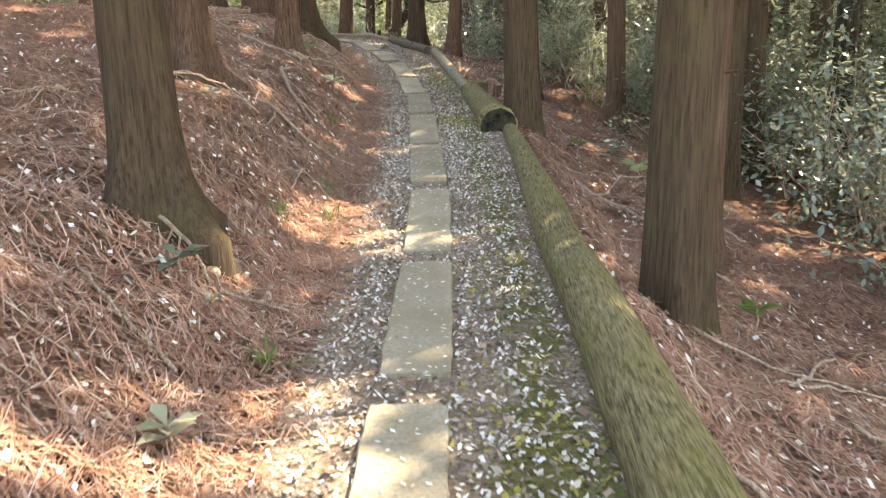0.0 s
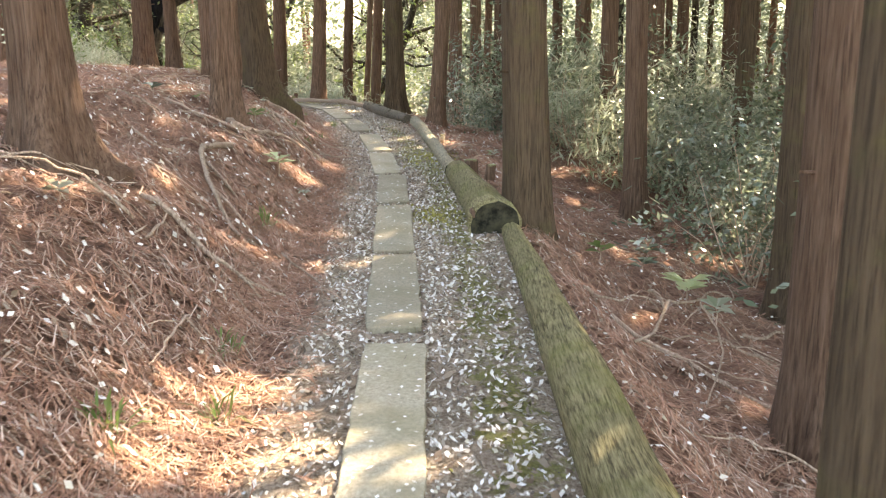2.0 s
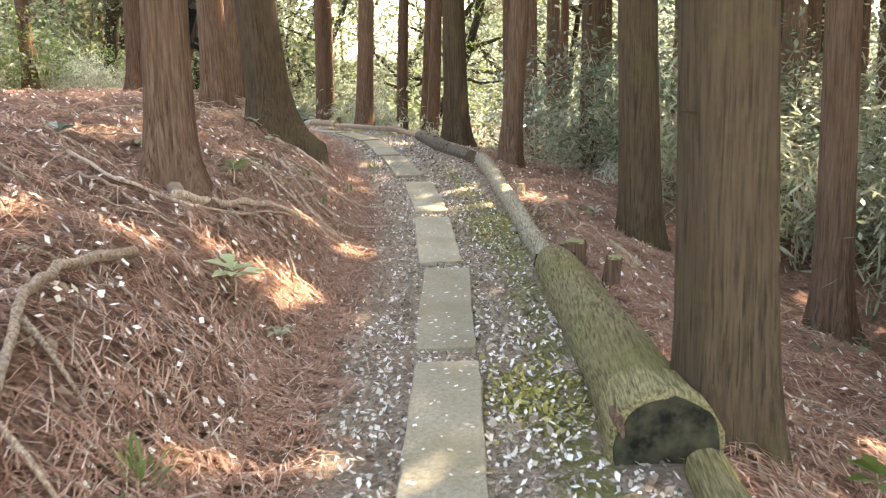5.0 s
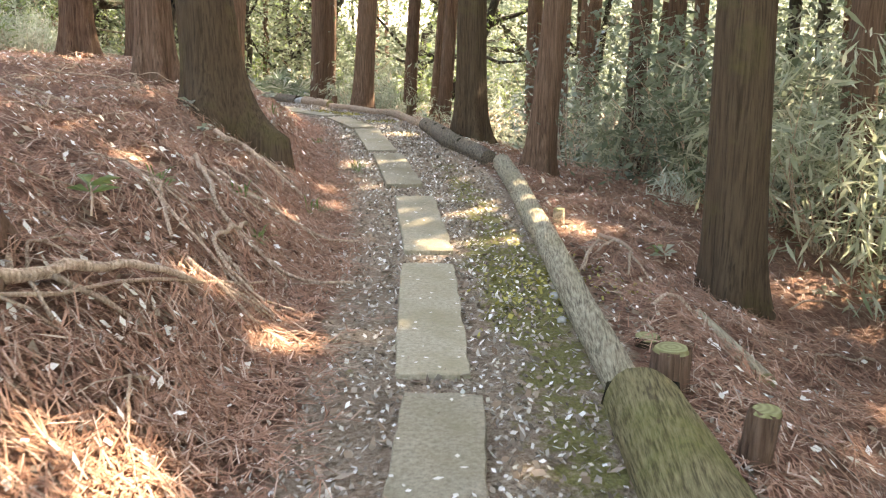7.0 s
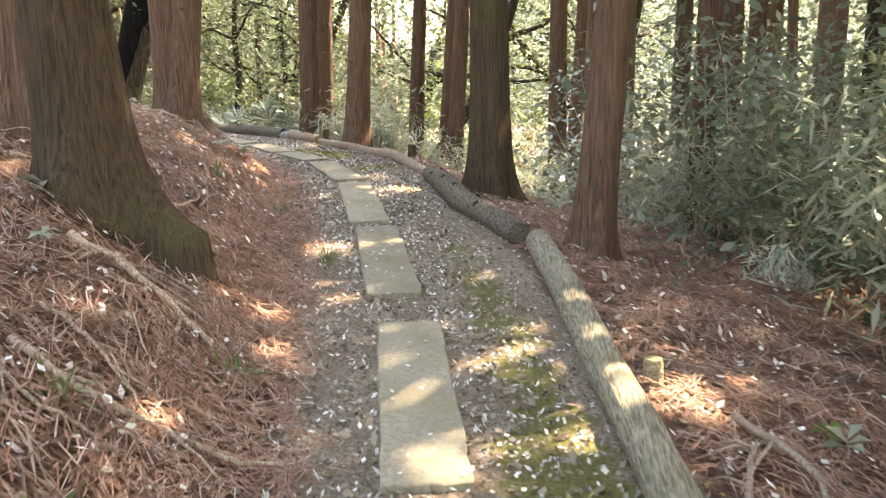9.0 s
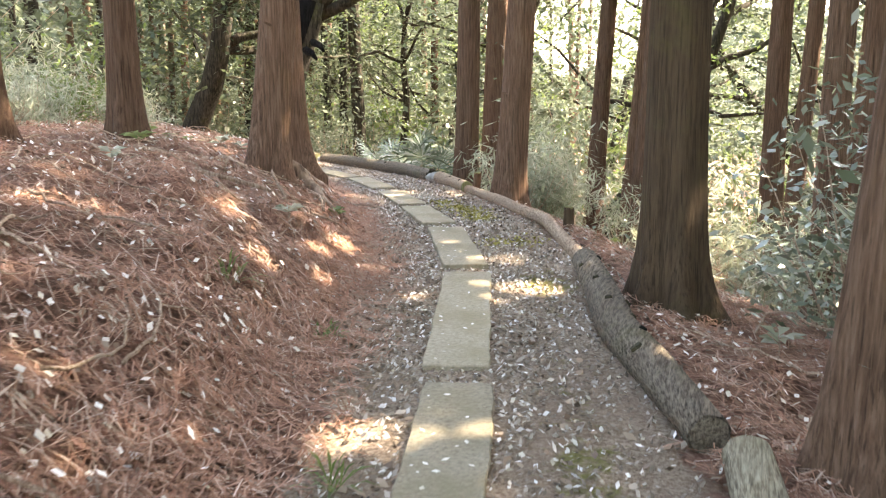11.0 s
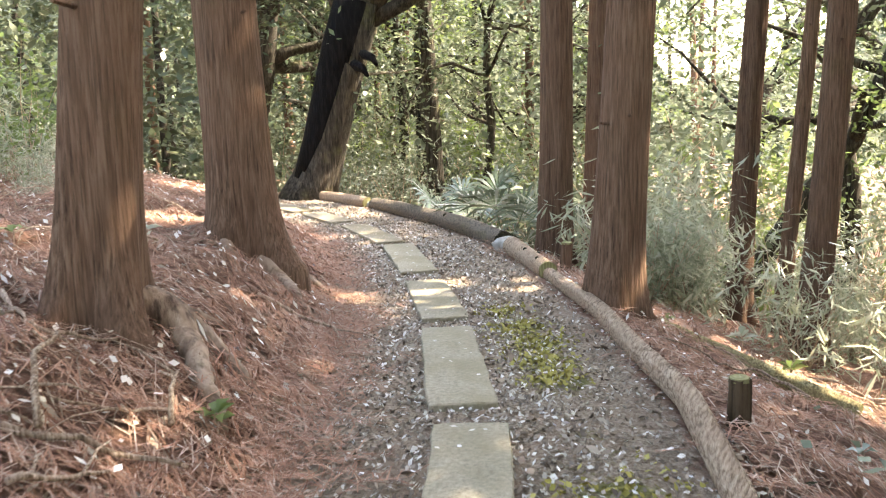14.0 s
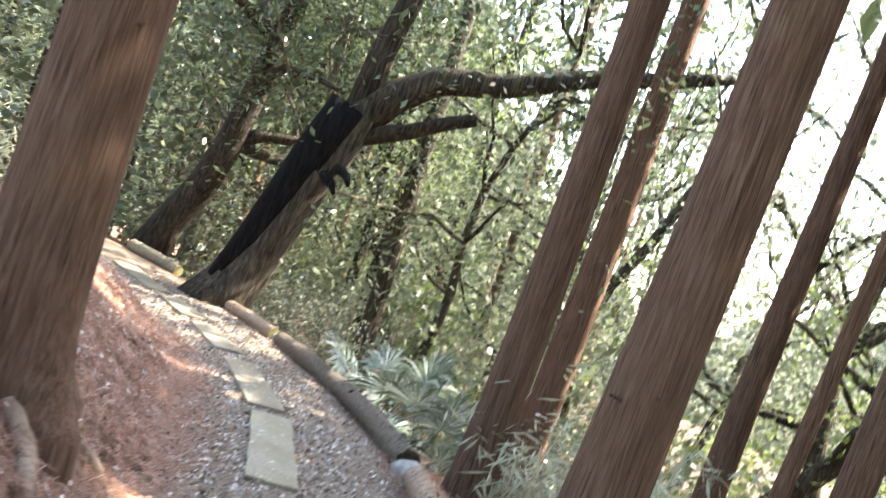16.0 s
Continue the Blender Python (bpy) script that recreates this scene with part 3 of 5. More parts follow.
def bent_oak():
    """The great leaning oak with a burnt-out face and a limb that reaches over the path."""
    rng = random.Random(3)
    base = Vector((-8.75, 29.45, floor_z(-8.75, 29.45) - 0.15))
    oak = tagged(new("leaning_oak"), "old leaning oak with a charred black hollow face", "tree")
    oak.location = base
    def at(*p):
        return Vector(p) - base
    stem = [at(-8.9, 29.4, -0.35), at(-8.78, 29.5, 0.1), at(-8.6, 29.6, 0.7), at(-8.42, 29.68, 1.4), at(-8.22, 29.76, 2.1), at(-8.02, 29.85, 2.75)]
    v, f = tube(stem, [0.5, 0.36, 0.31, 0.3, 0.31, 0.3], 18, 0.07, rng)
    mesh_object("trunk", v, f, BARK_DARK, oak, True)
    burn = [p + Vector((-0.06, -0.12, 0.03)) for p in stem[1:]]
    v, f = tube(burn, [0.24, 0.25, 0.27, 0.3, 0.3], 14, 0.12, rng)
    mesh_object("charred_face", v, f, CHAR, oak, True, "burnt black hollow")
    over = [at(-8.05, 29.83, 2.6), at(-7.7, 30.0, 3.1), at(-7.26, 30.2, 3.48), at(-6.5, 30.55, 3.7), at(-5.6, 30.96, 4.15), at(-4.6, 31.4, 4.5), at(-3.4, 31.9, 5.0)]
    v, f = tube(over, [0.27, 0.22, 0.19, 0.16, 0.13, 0.1, 0.06], 14, 0.09, rng)
    mesh_object("limb", v, f, BARK_DARK, oak, True, "long limb arching over the slope")
    up = [at(-8.05, 29.85, 2.6), at(-8.0, 29.88, 3.6), at(-7.8, 29.95, 4.8), at(-7.4, 30.2, 6.2), at(-7.3, 30.2, 8.0)]
    v, f = tube(up, [0.2, 0.17, 0.14, 0.1, 0.06], 12, 0.08, rng)
    mesh_object("limb", v, f, BARK_DARK, oak, True)
    stub = [at(-7.9, 29.9, 2.5), at(-7.42, 30.1, 2.72), at(-7.0, 30.3, 3.0), at(-6.7, 30.44, 3.16)]
    v, f = tube(stub, [0.13, 0.1, 0.09, 0.08], 10, 0.12, rng)
    mesh_object("broken_limb", v, f, BARK_DARK, oak, True)
    for q in ((-8.0, 29.7, 2.0), (-8.1, 29.6, 1.85)):
        v, f = tube([at(*q), at(q[0] + 0.25, q[1] - 0.1, q[2] - 0.08), at(q[0] + 0.34, q[1] - 0.12, q[2] - 0.2)], [0.08, 0.06, 0.025], 8, 0.2, rng)
        mesh_object("snag", v, f, CHAR, oak, True)
    leaf_cloud(up[2:] + over[4:], 3600, 0.95, 0.13, LEAF_DEEP, oak, 31, "crown")
    leaf_cloud([at(-9.6, 30.6, 4.4), at(-9, 30.5, 4.9), at(-8.4, 30.3, 4.2)], 3600, 0.9, 0.12, LEAF_DEEP, oak, 32, "crown")


bent_oak()
broadleaf(-12.0, 31.4, 0.3, (0.32, 0.13, 0.9), 7, 41, BARK_DARK, 5200, LEAF_DEEP, "dark gnarled oak leaning over the path's bend", 0.13)
broadleaf(-13.2, 33.9, 0.12, (0.02, 0, 1), 7, 42, BARK_OAK, 2200, LEAF_DEEP, size=0.13)
broadleaf(-10.2, 31.2, 0.09, (0.12, 0, 1), 6.5, 43, BARK_OAK, 1800, LEAF_DEEP, size=0.12)
for k, (x, y, r, wx, h) in enumerate(((-3.0, 33.0, 0.2, 0.45, 9), (-1.6, 35.5, 0.2, 0.35, 10), (-5.6, 36.0, 0.16, -0.15, 9), (-7.2, 36.5, 0.15, 0.2, 9), (-4.2, 39.0, 0.17, 0.3, 10),
                                      (-9.5, 37.0, 0.15, -0.2, 9), (-11.5, 36.0, 0.14, 0.15, 8), (0.8, 33.5, 0.15, 0.4, 8), (2.2, 38.0, 0.18, -0.25, 10), (-14.5, 38.0, 0.16, 0.1, 9),
                                      (-8.0, 33.4, 0.1, 0.1, 7), (-6.3, 32.9, 0.09, -0.1, 6.5))):
    broadleaf(x, y, r, (wx, 0.1, 1), h, 60 + k, BARK_DARK, 4200, LEAF_FAR if k % 3 else LEAF_FRESH, size=0.13)


# ---- undergrowth ----
def shrub_model(name, label, height, spread, leaves, size, mat, seed, droop, narrow, stems=9):
    rng = random.Random(seed)
    bush = tagged(new(name), label, "shrub", "undergrowth of the wood")
    tips, parts = [], []
    for _ in range(stems):
        b = limb_points((rng.gauss(0, 0.1), rng.gauss(0, 0.1), -0.1), Vector((rng.gauss(0, 0.5) * spread, rng.gauss(0, 0.5) * spread, 1)), height * rng.uniform(0.7, 1.1), 0.12, rng, 5)
        parts.append(tube(b, [0.012, 0.011, 0.009, 0.007, 0.005, 0.003], 5))
        tips += b[2:]
    v, f = join(parts)
    tagged(mesh_object("stem", v, f, STICK, bush), kind="stuff")
    tagged(leaf_cloud(tips, leaves, 0.24 * spread * height, size, mat, bush, seed, "foliage", droop, narrow), kind="stuff")
    bush.location = (0, 0, -40)
    return bush


BROAD = "glossy evergreen shrub in the undergrowth below the cedars"
REED = "pale dwarf bamboo clump with long drooping leaves"
MODELS = {
    "b1": shrub_model("evergreen_shrub", BROAD, 1.5, 1.15, 1050, 0.105, LEAF_DARK, 1, 0.15, 0.42),
    "b2": shrub_model("evergreen_shrub", BROAD, 1.9, 0.95, 1150, 0.10, LEAF_DARK, 2, 0.1, 0.45),
    "r1": shrub_model("dwarf_bamboo", REED, 1.3, 0.9, 1000, 0.22, LEAF_BAMBOO, 3, 0.55, 0.13, 14),
    "r2": shrub_model("dwarf_bamboo", REED, 1.7, 0.8, 1200, 0.24, LEAF_BAMBOO, 4, 0.45, 0.13, 16),
    "w1": shrub_model("dwarf_bamboo", "low pale bamboo-grass clump with drooping white-edged leaves", 0.8, 1.1, 260, 0.34, LEAF_PALE, 8, 0.7, 0.1, 12),
    "f1": shrub_model("leafy_sapling", "fresh green leafy sapling under the trees", 2.2, 0.7, 1000, 0.13, LEAF_FRESH, 5, 0.2, 0.5),
    "g1": shrub_model("leafy_shrub", "grey-green bushy shrub at the wood's edge", 2.4, 0.9, 1900, 0.13, LEAF_FAR, 6, 0.2, 0.42),
}


def shrub(kind, x, y, scale=1.0, turn=0.0, sink=0.05):
    ob = copy_thing(MODELS[kind], pose(x, y, floor_z(x, y) - sink, 0, 0, turn))
    ob.scale = (scale, scale, scale)
    return ob


rnd = random.Random(21)


def thicket(number, s0, s1, d0, d1, kinds, lo, hi, gap=0.55):
    spots = []
    for _ in range(number * 6):
        if len(spots) >= number:
            break
        s, d = rnd.uniform(s0, s1), rnd.uniform(d0, d1)
        x, y = off_path(s, d)
        if min([(x - a) ** 2 + (y - b) ** 2 for a, b in spots] + [9]) < gap ** 2 or min((x - a) ** 2 + (y - b) ** 2 for a, b in taken) < 0.09:
            continue
        spots.append((x, y))
        shrub(rnd.choice(kinds), x, y, rnd.uniform(lo, hi), rnd.uniform(0, 360))


# below the log, going down the slope
shrub("b1", 4.05, 10.4, 0.9, 40)
shrub("b2", 3.75, 9.7, 0.75, 80)
shrub("b1", 4.9, 6.0, 1.0, 140)
shrub("b2", 5.1, 7.6, 0.95, 250)
shrub("b2", 5.2, 9.0, 1.0, 20)
thicket(20, 6, 13, 4.5, 8.5, ("b1", "b2", "b1"), 0.8, 1.2)
thicket(26, 13, 19, 4.0, 9, ("b1", "b2", "r1", "g1"), 0.7, 1.05)
shrub("r2", 3.0, 15.4, 0.95, 10)
shrub("r2", 2.75, 16.4, 0.9, 90)
shrub("r1", 3.6, 14.6, 1.0, 190)
shrub("w1", 1.95, 17.1, 0.55, 33)
shrub("w1", 2.2, 17.5, 0.5, 133)
shrub("b2", 1.6, 19.0, 0.85, 33)
shrub("b2", 0.9, 20.0, 0.9, 133)
shrub("b1", 1.3, 21.0, 1.0, 233)
shrub("b2", 2.3, 20.2, 1.0, 303)
thicket(28, 20, 26, 3.3, 8.5, ("b1", "b2", "r2", "g1"), 0.7, 1.0)
thicket(16, 18, 25, 4.0, 9.0, ("r1", "r2"), 0.8, 1.2)
thicket(22, 25.5, 32, 2.3, 7.5, ("r1", "r2", "r2", "r1"), 0.55, 0.9, 0.45)
thicket(8, 34.5, 38, 1.9, 3.0, ("b1", "b2"), 0.45, 0.7, 0.45)
thicket(28, 32, 42, 3.6, 8, ("b1", "b2", "f1", "g1"), 0.7, 1.15)
thicket(26, 30, 44, 6.5, 14, ("f1", "g1", "b2"), 1.1, 1.9, 1.0)
# up on the bank and behind it
for k, (x, y, z) in enumerate(((-7.2, 23.4, 0.45), (-8.6, 24.9, 0.7), (-6.9, 22.7, 0.4), (-7.8, 22.4, 0.6), (-8.4, 23.6, 0.7), (-6.3, 22.3, 0.3), (-9.4, 25.6, 0.7), (-9.2, 23.2, 0.7))):
    shrub("r1" if k % 2 else "r2", x, y, z * 0.7, 40 * k)
thicket(16, 9, 24, -9.5, -5.2, ("b1", "b2", "g1"), 0.7, 1.1)
thicket(12, 26, 32, -5.5, -3.2, ("r1", "r2", "f1"), 0.35, 0.65)
thicket(16, 26, 42, -12, -5.0, ("g1", "r2", "f1", "b1"), 0.7, 1.1)
thicket(26, 13, 36, 9, 18, ("g1", "b1", "f1"), 1.0, 1.6, 1.0)
for ob in MODELS.values():
    for o in (*ob.children_recursive, ob):
        bpy.data.objects.remove(o)


def fan_palm(x, y, scale, seed):
    rng = random.Random(seed)
    palm = tagged(new("fan_palm"), "low fan palm with stiff pleated fronds beside the log", "palm", "fan palms")
    palm.location = (x, y, floor_z(x, y) - 0.05)
    for k in range(9):
        a, e = rng.uniform(0, 6.28), rng.uniform(0.25, 1.2)
        d = Vector((math.cos(a) * math.cos(e), math.sin(a) * math.cos(e), math.sin(e)))
        ln = scale * rng.uniform(0.5, 0.9)
        v, f = tube([(0, 0, 0), d * ln * 0.6, d * ln + Vector((0, 0, -0.04))], [0.01, 0.008, 0.006], 5)
        stalk = mesh_object("stalk", v, f, LEAF_PALM, palm)
        tip = d * ln
        side = d.cross(Vector((0, 0, 1))).normalized()
        blades = []
        for j in range(15):
            b = (j - 7) / 7 * 1.75
            way = (d * math.cos(b) + side * math.sin(b)).normalized()
            w = way.cross(d.cross(side)).normalized() * 0.024 * scale
            L = scale * rng.uniform(0.42, 0.58)
            mid, end = tip + way * L * 0.6, tip + way * L + Vector((0, 0, -0.10 * scale))
            blades.append((tip, mid + w, end, mid - w))
        quads_object("frond", [[tuple(p) for p in q] for q in blades], LEAF_PALM, palm)


fan_palm(-5.45, 27.85, 0.95, 1)
fan_palm(-4.85, 27.6, 0.9, 2)
fan_palm(-5.9, 28.5, 0.75, 3)
fan_palm(-4.5, 27.2, 0.8, 4)

# ---- far woods and sky gaps ----
nr = np.random.default_rng(5)
heads = []
for k in range(9500):
    a = nr.uniform(-1.9, 1.6)
    dist = nr.uniform(24, 60)
    x, y = math.sin(a) * dist - 2, 8 + math.cos(a) * dist
    gap = 0.5 + 0.5 * math.sin(a * 9 + 1) * math.sin(a * 23)
    top = (19 if x < 2 else 11) * nr.uniform(0.3, 1.15) * (0.7 + 0.45 * gap)
    hd, hh, hs2 = along(np.array([x]), np.array([y]))
    if abs(hd[0]) < 9 and hs2[0] < 39:
        continue
    heads.append((x, y, floor_z(x, y) + max(nr.uniform(0, 1) ** 0.8 * top, 0.1)))
heads = np.array(heads)
# heads on the left take the leaf copy coloured darker for shade
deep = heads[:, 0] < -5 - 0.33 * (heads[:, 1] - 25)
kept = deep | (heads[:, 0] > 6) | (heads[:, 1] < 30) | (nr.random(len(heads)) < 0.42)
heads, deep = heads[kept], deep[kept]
for part_of, leaf, size, words in ((heads[~deep], LEAF_FAR, 0.23, "sunlit grey-green foliage of the wood's far side"), (heads[deep], LEAF_SHADE, 0.24, "foliage deep in the wood, its shade put into darker leaves")):
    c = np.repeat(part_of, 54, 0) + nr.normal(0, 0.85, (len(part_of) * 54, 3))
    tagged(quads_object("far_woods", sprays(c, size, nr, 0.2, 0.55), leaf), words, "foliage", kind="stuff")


# ---- wooded backdrop, added to close bright sky gaps in the distance ----
az, up = np.meshgrid(np.linspace(-2.6, 2.2, 260), np.linspace(0, 1, 26))
tall = 5 + 21 * step(0.2, 0.5, -az) * (1 - step(1.9, 2.4, -az)) + 3 * np.sin(az * 7) + 1.5 * np.sin(az * 23 + 1)
dist = 62 + 16 * up + 1.6 * np.sin(az * 61 + 9 * up) * np.sin(up * 31 + az * 17) + 1.1 * np.sin(az * 140 + 4 * np.sin(up * 19))
hx, hy = -4 + dist * np.sin(az), 18 + dist * np.cos(az)
hz = -9 + up * (tall + 9) + 0.9 * np.sin(az * 90 + 7 * up) * up
hid = np.arange(hx.size).reshape(hx.shape)
wooded_screen = mesh_object("backdrop", np.stack([hx, hy, hz], -1).reshape(-1, 3), np.stack([hid[:-1, :-1], hid[:-1, 1:], hid[1:, 1:], hid[1:, :-1]], -1).reshape(-1, 4).tolist(), BACKDROP, None, True)
tagged(wooded_screen, "grey-green wooded backdrop added to close sky gaps beyond the plantation", "hillside", kind="structure")


# ---- the log kerb along the path's lower side ----
def log_thing(label, line, radii, mat, seed, ends=CUT, lift=0.62, sides=22, knots=0, name="log"):
    rng = random.Random(seed)
    pts = []
    for i in range(len(line) - 1):
        (ax, ay), (bx, by) = line[i], line[i + 1]
        k = max(2, int(math.hypot(bx - ax, by - ay) / 0.22))
        pts += [(ax + (bx - ax) * j / k, ay + (by - ay) * j / k) for j in range(k)]
    pts.append(line[-1])
    total = len(pts) - 1
    rad = [np.interp(i / total, np.linspace(0, 1, len(radii)), radii) for i in range(total + 1)]
    lengthwise = [Vector((x, y, floor_z(x, y) + r * lift + 0.008 * math.sin(i * 0.7 + seed))) for i, ((x, y), r) in enumerate(zip(pts, rad))]
    o = lengthwise[0].copy()
    thing = tagged(new(name), label, "log", "logs edging the path")
    thing.location = o
    v, f = tube([p - o for p in lengthwise], rad, sides, 0.05, rng, caps=False)
    mesh_object("bark", v, f, mat, thing, True)
    for i, j in ((0, 1), (-1, -2)):
        p, q = lengthwise[i] - o, lengthwise[j] - o
        d = (p - q).normalized()
        if ends is ROTTEN and rad[i] > 0.15:
            v, f = tube([p - d * 0.3, p - d * 0.1, p - d * 0.02, p + d * 0.02, p + d * 0.024], [rad[i] * k for k in (0.97, 1.04, 1.1, 1.08, 0.93)], 26, 0.05, rng, caps=False)
            mesh_object("mossy_collar", v, f, mat, thing, True, "moss-grown swollen rim of the sawn end")
            v, f = tube([p + d * 0.012, p + d * 0.034, p + d * 0.022, p + d * 0.008], [rad[i] * k for k in (1.0, 0.97, 0.84, 0.8)], 26, 0.05, rng)
            mesh_object("sawn_face", v, f, ROTTEN, thing, False, "dark rotten sawn face with a black rim")
            torn = p + Vector((-d.y, d.x, 0)).normalized() * -rad[i] * 0.75 - d * 0.1
            for m in range(5):
                e = torn + Vector((rng.gauss(0, 0.03), rng.gauss(0, 0.05), -0.02 + 0.05 * m - 0.08))
                v, f = tube([e - d * 0.09, e, e + d * rng.uniform(0.04, 0.1) + Vector((rng.gauss(0, 0.02), 0, rng.gauss(0, 0.02)))], [0.022, 0.018, 0.006], 7, 0.2, rng)
                mesh_object("splinter", v, f, BARK_RED, thing, True, "torn reddish splinter")
            continue
        v, f = tube([p - d * 0.01, p + d * 0.004], [rad[i] * 0.97, rad[i] * (0.72 if ends is ROTTEN else 0.9)], sides, 0.16 if ends is ROTTEN else 0.04, rng)
        mesh_object("cut_end", v, f, ends, thing)
    for _ in range(knots):
        i = rng.randrange(1, total)
        a = rng.uniform(0.5, 2.6)
        d = (lengthwise[i] - lengthwise[i - 1]).normalized()
        u = Vector((d.y, -d.x, 0))
        out = (u * math.cos(a) + Vector((0, 0, 1)) * math.sin(a)).normalized()
        p = lengthwise[i] - o + out * rad[i] * 0.9
        v, f = tube([p, p + out * rad[i] * 0.22], [rad[i] * 0.24, rad[i] * 0.16], 9, 0.15, rng)
        mesh_object("knot", v, f, ROTTEN, thing)
    return thing


log_thing("long moss-grown cedar log laid along the path's edge", [(1.84, -2.5), (1.74, 1.0), (1.66, 3.4), (1.46, 8.12)], [0.16, 0.145, 0.13, 0.075], LOG_MOSS, 11)
log_thing("thick mossy log with a black rotten end", [(1.34, 8.25), (1.03, 11.02)], [0.19, 0.165, 0.135], LOG_MOSS, 12, ROTTEN, 0.35)
log_thing("barkless weathered grey log edging the path", [(1.0, 10.98), (0.68, 13.7), (0.27, 16.62)], [0.07, 0.08, 0.085], LOG_GREY, 13, CUT, 0.75)
log_thing("dark knotty log edging the path", [(0.14, 16.72), (-0.36, 17.9), (-0.82, 19.5)], [0.08, 0.1, 0.085], LOG_DARK, 14, LOG_DARK, 0.7, knots=9)
log_thing("long thin peeled log edging the path", [(-0.78, 19.45), (-1.48, 21.25), (-2.35, 22.95), (-3.12, 24.15)], [0.05, 0.055, 0.058, 0.05], LOG_BROWN, 15, CUT, 0.75)
log_thing("short knotty brown log beside a pale stone", [(-3.1, 24.1), (-3.85, 25.25)], [0.075, 0.085], LOG_BROWN, 16, CUT, 0.75, knots=4)
log_thing("dark weathered log round the path's bend", [(-4.1, 25.65), (-5.6, 27.25), (-7.2, 28.55)], [0.095, 0.1, 0.09], LOG_DARK, 17, ROTTEN, 0.75, knots=5)
log_thing("grey log at the far bend of the path", [(-7.4, 28.7), (-8.6, 29.3)], [0.085, 0.075], LOG_BROWN, 18, CUT, 0.75)
log_thing("grey log lying across the far end of the path", [(-11.4, 30.5), (-10.2, 30.2)], [0.1, 0.09], LOG_GREY, 19, CUT, 0.75)
log_thing("split pale log lying below the path", [(1.55, 13.0), (1.7, 12.0)], [0.03, 0.05], LOG_GREY, 20, CUT, 0.6)
log_thing("rotten moss-grown log on the slope below the path", [(-2.2, 23.88), (-1.4, 23.75), (-0.9, 23.6)], [0.045, 0.06, 0.065], LOG_MOSS, 22, CUT, 0.7)


def stake(x, y, r, h, lean, mat, label, seed):
    rng = random.Random(seed)
    z = floor_z(x, y)
    post = tagged(new("stake"), label, "stake", "stakes holding the log kerb")
    post.location = (x, y, z - 0.1)
    line = [Vector((lean[0] * k, lean[1] * k, k)) for k in (0, h * 0.4 + 0.1, h * 0.8 + 0.1, h + 0.1)]
    v, f = tube(line, [r * 1.08, r, r * 0.97, r * 0.93], 14, 0.16, rng, caps=False)
    mesh_object("bark", v, f, mat, post, True)
    v, f = tube([line[-1] - Vector((0, 0, 0.012)), line[-1] + Vector((0, 0, 0.004))], [r * 0.95, r * 0.85], 14, 0.06, rng)
    mesh_object("cut_top", v, f, CUT, post)


stake(1.17, 11.35, 0.075, 0.16, (0, 0), BARK_RED, "short sawn cedar post behind the log", 1)
stake(1.34, 10.72, 0.05, 0.2, (0.14, -0.05), BARK_RED, "leaning rotten post behind the log", 2)
stake(-1.28, 21.2, 0.045, 0.2, (0.02, 0), BARK_OLIVE, "small wooden peg behind the log", 3)
stake(-3.2, 24.75, 0.05, 0.24, (0.1, 0), BARK_RED, "small split peg beside the log", 4)
stake(1.14, 11.86, 0.06, 0.04, (0, 0), BARK_OLIVE, "low mossy stump behind the log", 7)
stake(0.78, 14.3, 0.04, 0.12, (0, 0), LOG_GREY, "small cut peg behind the log", 5)
stake(1.45, 8.0, 0.05, 0.05, (0, 0), LOG_GREY, "sawn stub at the log's end", 6)


def stone(x, y, r, seed, label):
    rng = random.Random(seed)
    bm = bmesh.new()
    bmesh.ops.create_icosphere(bm, subdivisions=3, radius=r)
    for vv in bm.verts:
        vv.co *= 1 + 0.22 * noise.noise(vv.co * (2.2 / r) + Vector((seed, 0, 0)))
        vv.co.z *= 0.7
    me = bpy.data.meshes.new("stone")
    bm.to_mesh(me)
    bm.free()
    me.materials.append(STONE)
    me.shade_smooth()
    ob = tagged(new("stone", me), label, "stone")
    ob.location = (x, y, floor_z(x, y) + r * 0.4)


stone(-3.98, 25.42, 0.12, 1, "pale rounded stone at the joint of two logs")
stone(-7.35, 28.75, 0.09, 2, "pale stone between two logs")
stone(0.74, 12.5, 0.028, 3, "small grey stone beside the log")
stone(0.77, 12.1, 0.024, 4, "small grey stone beside the log")


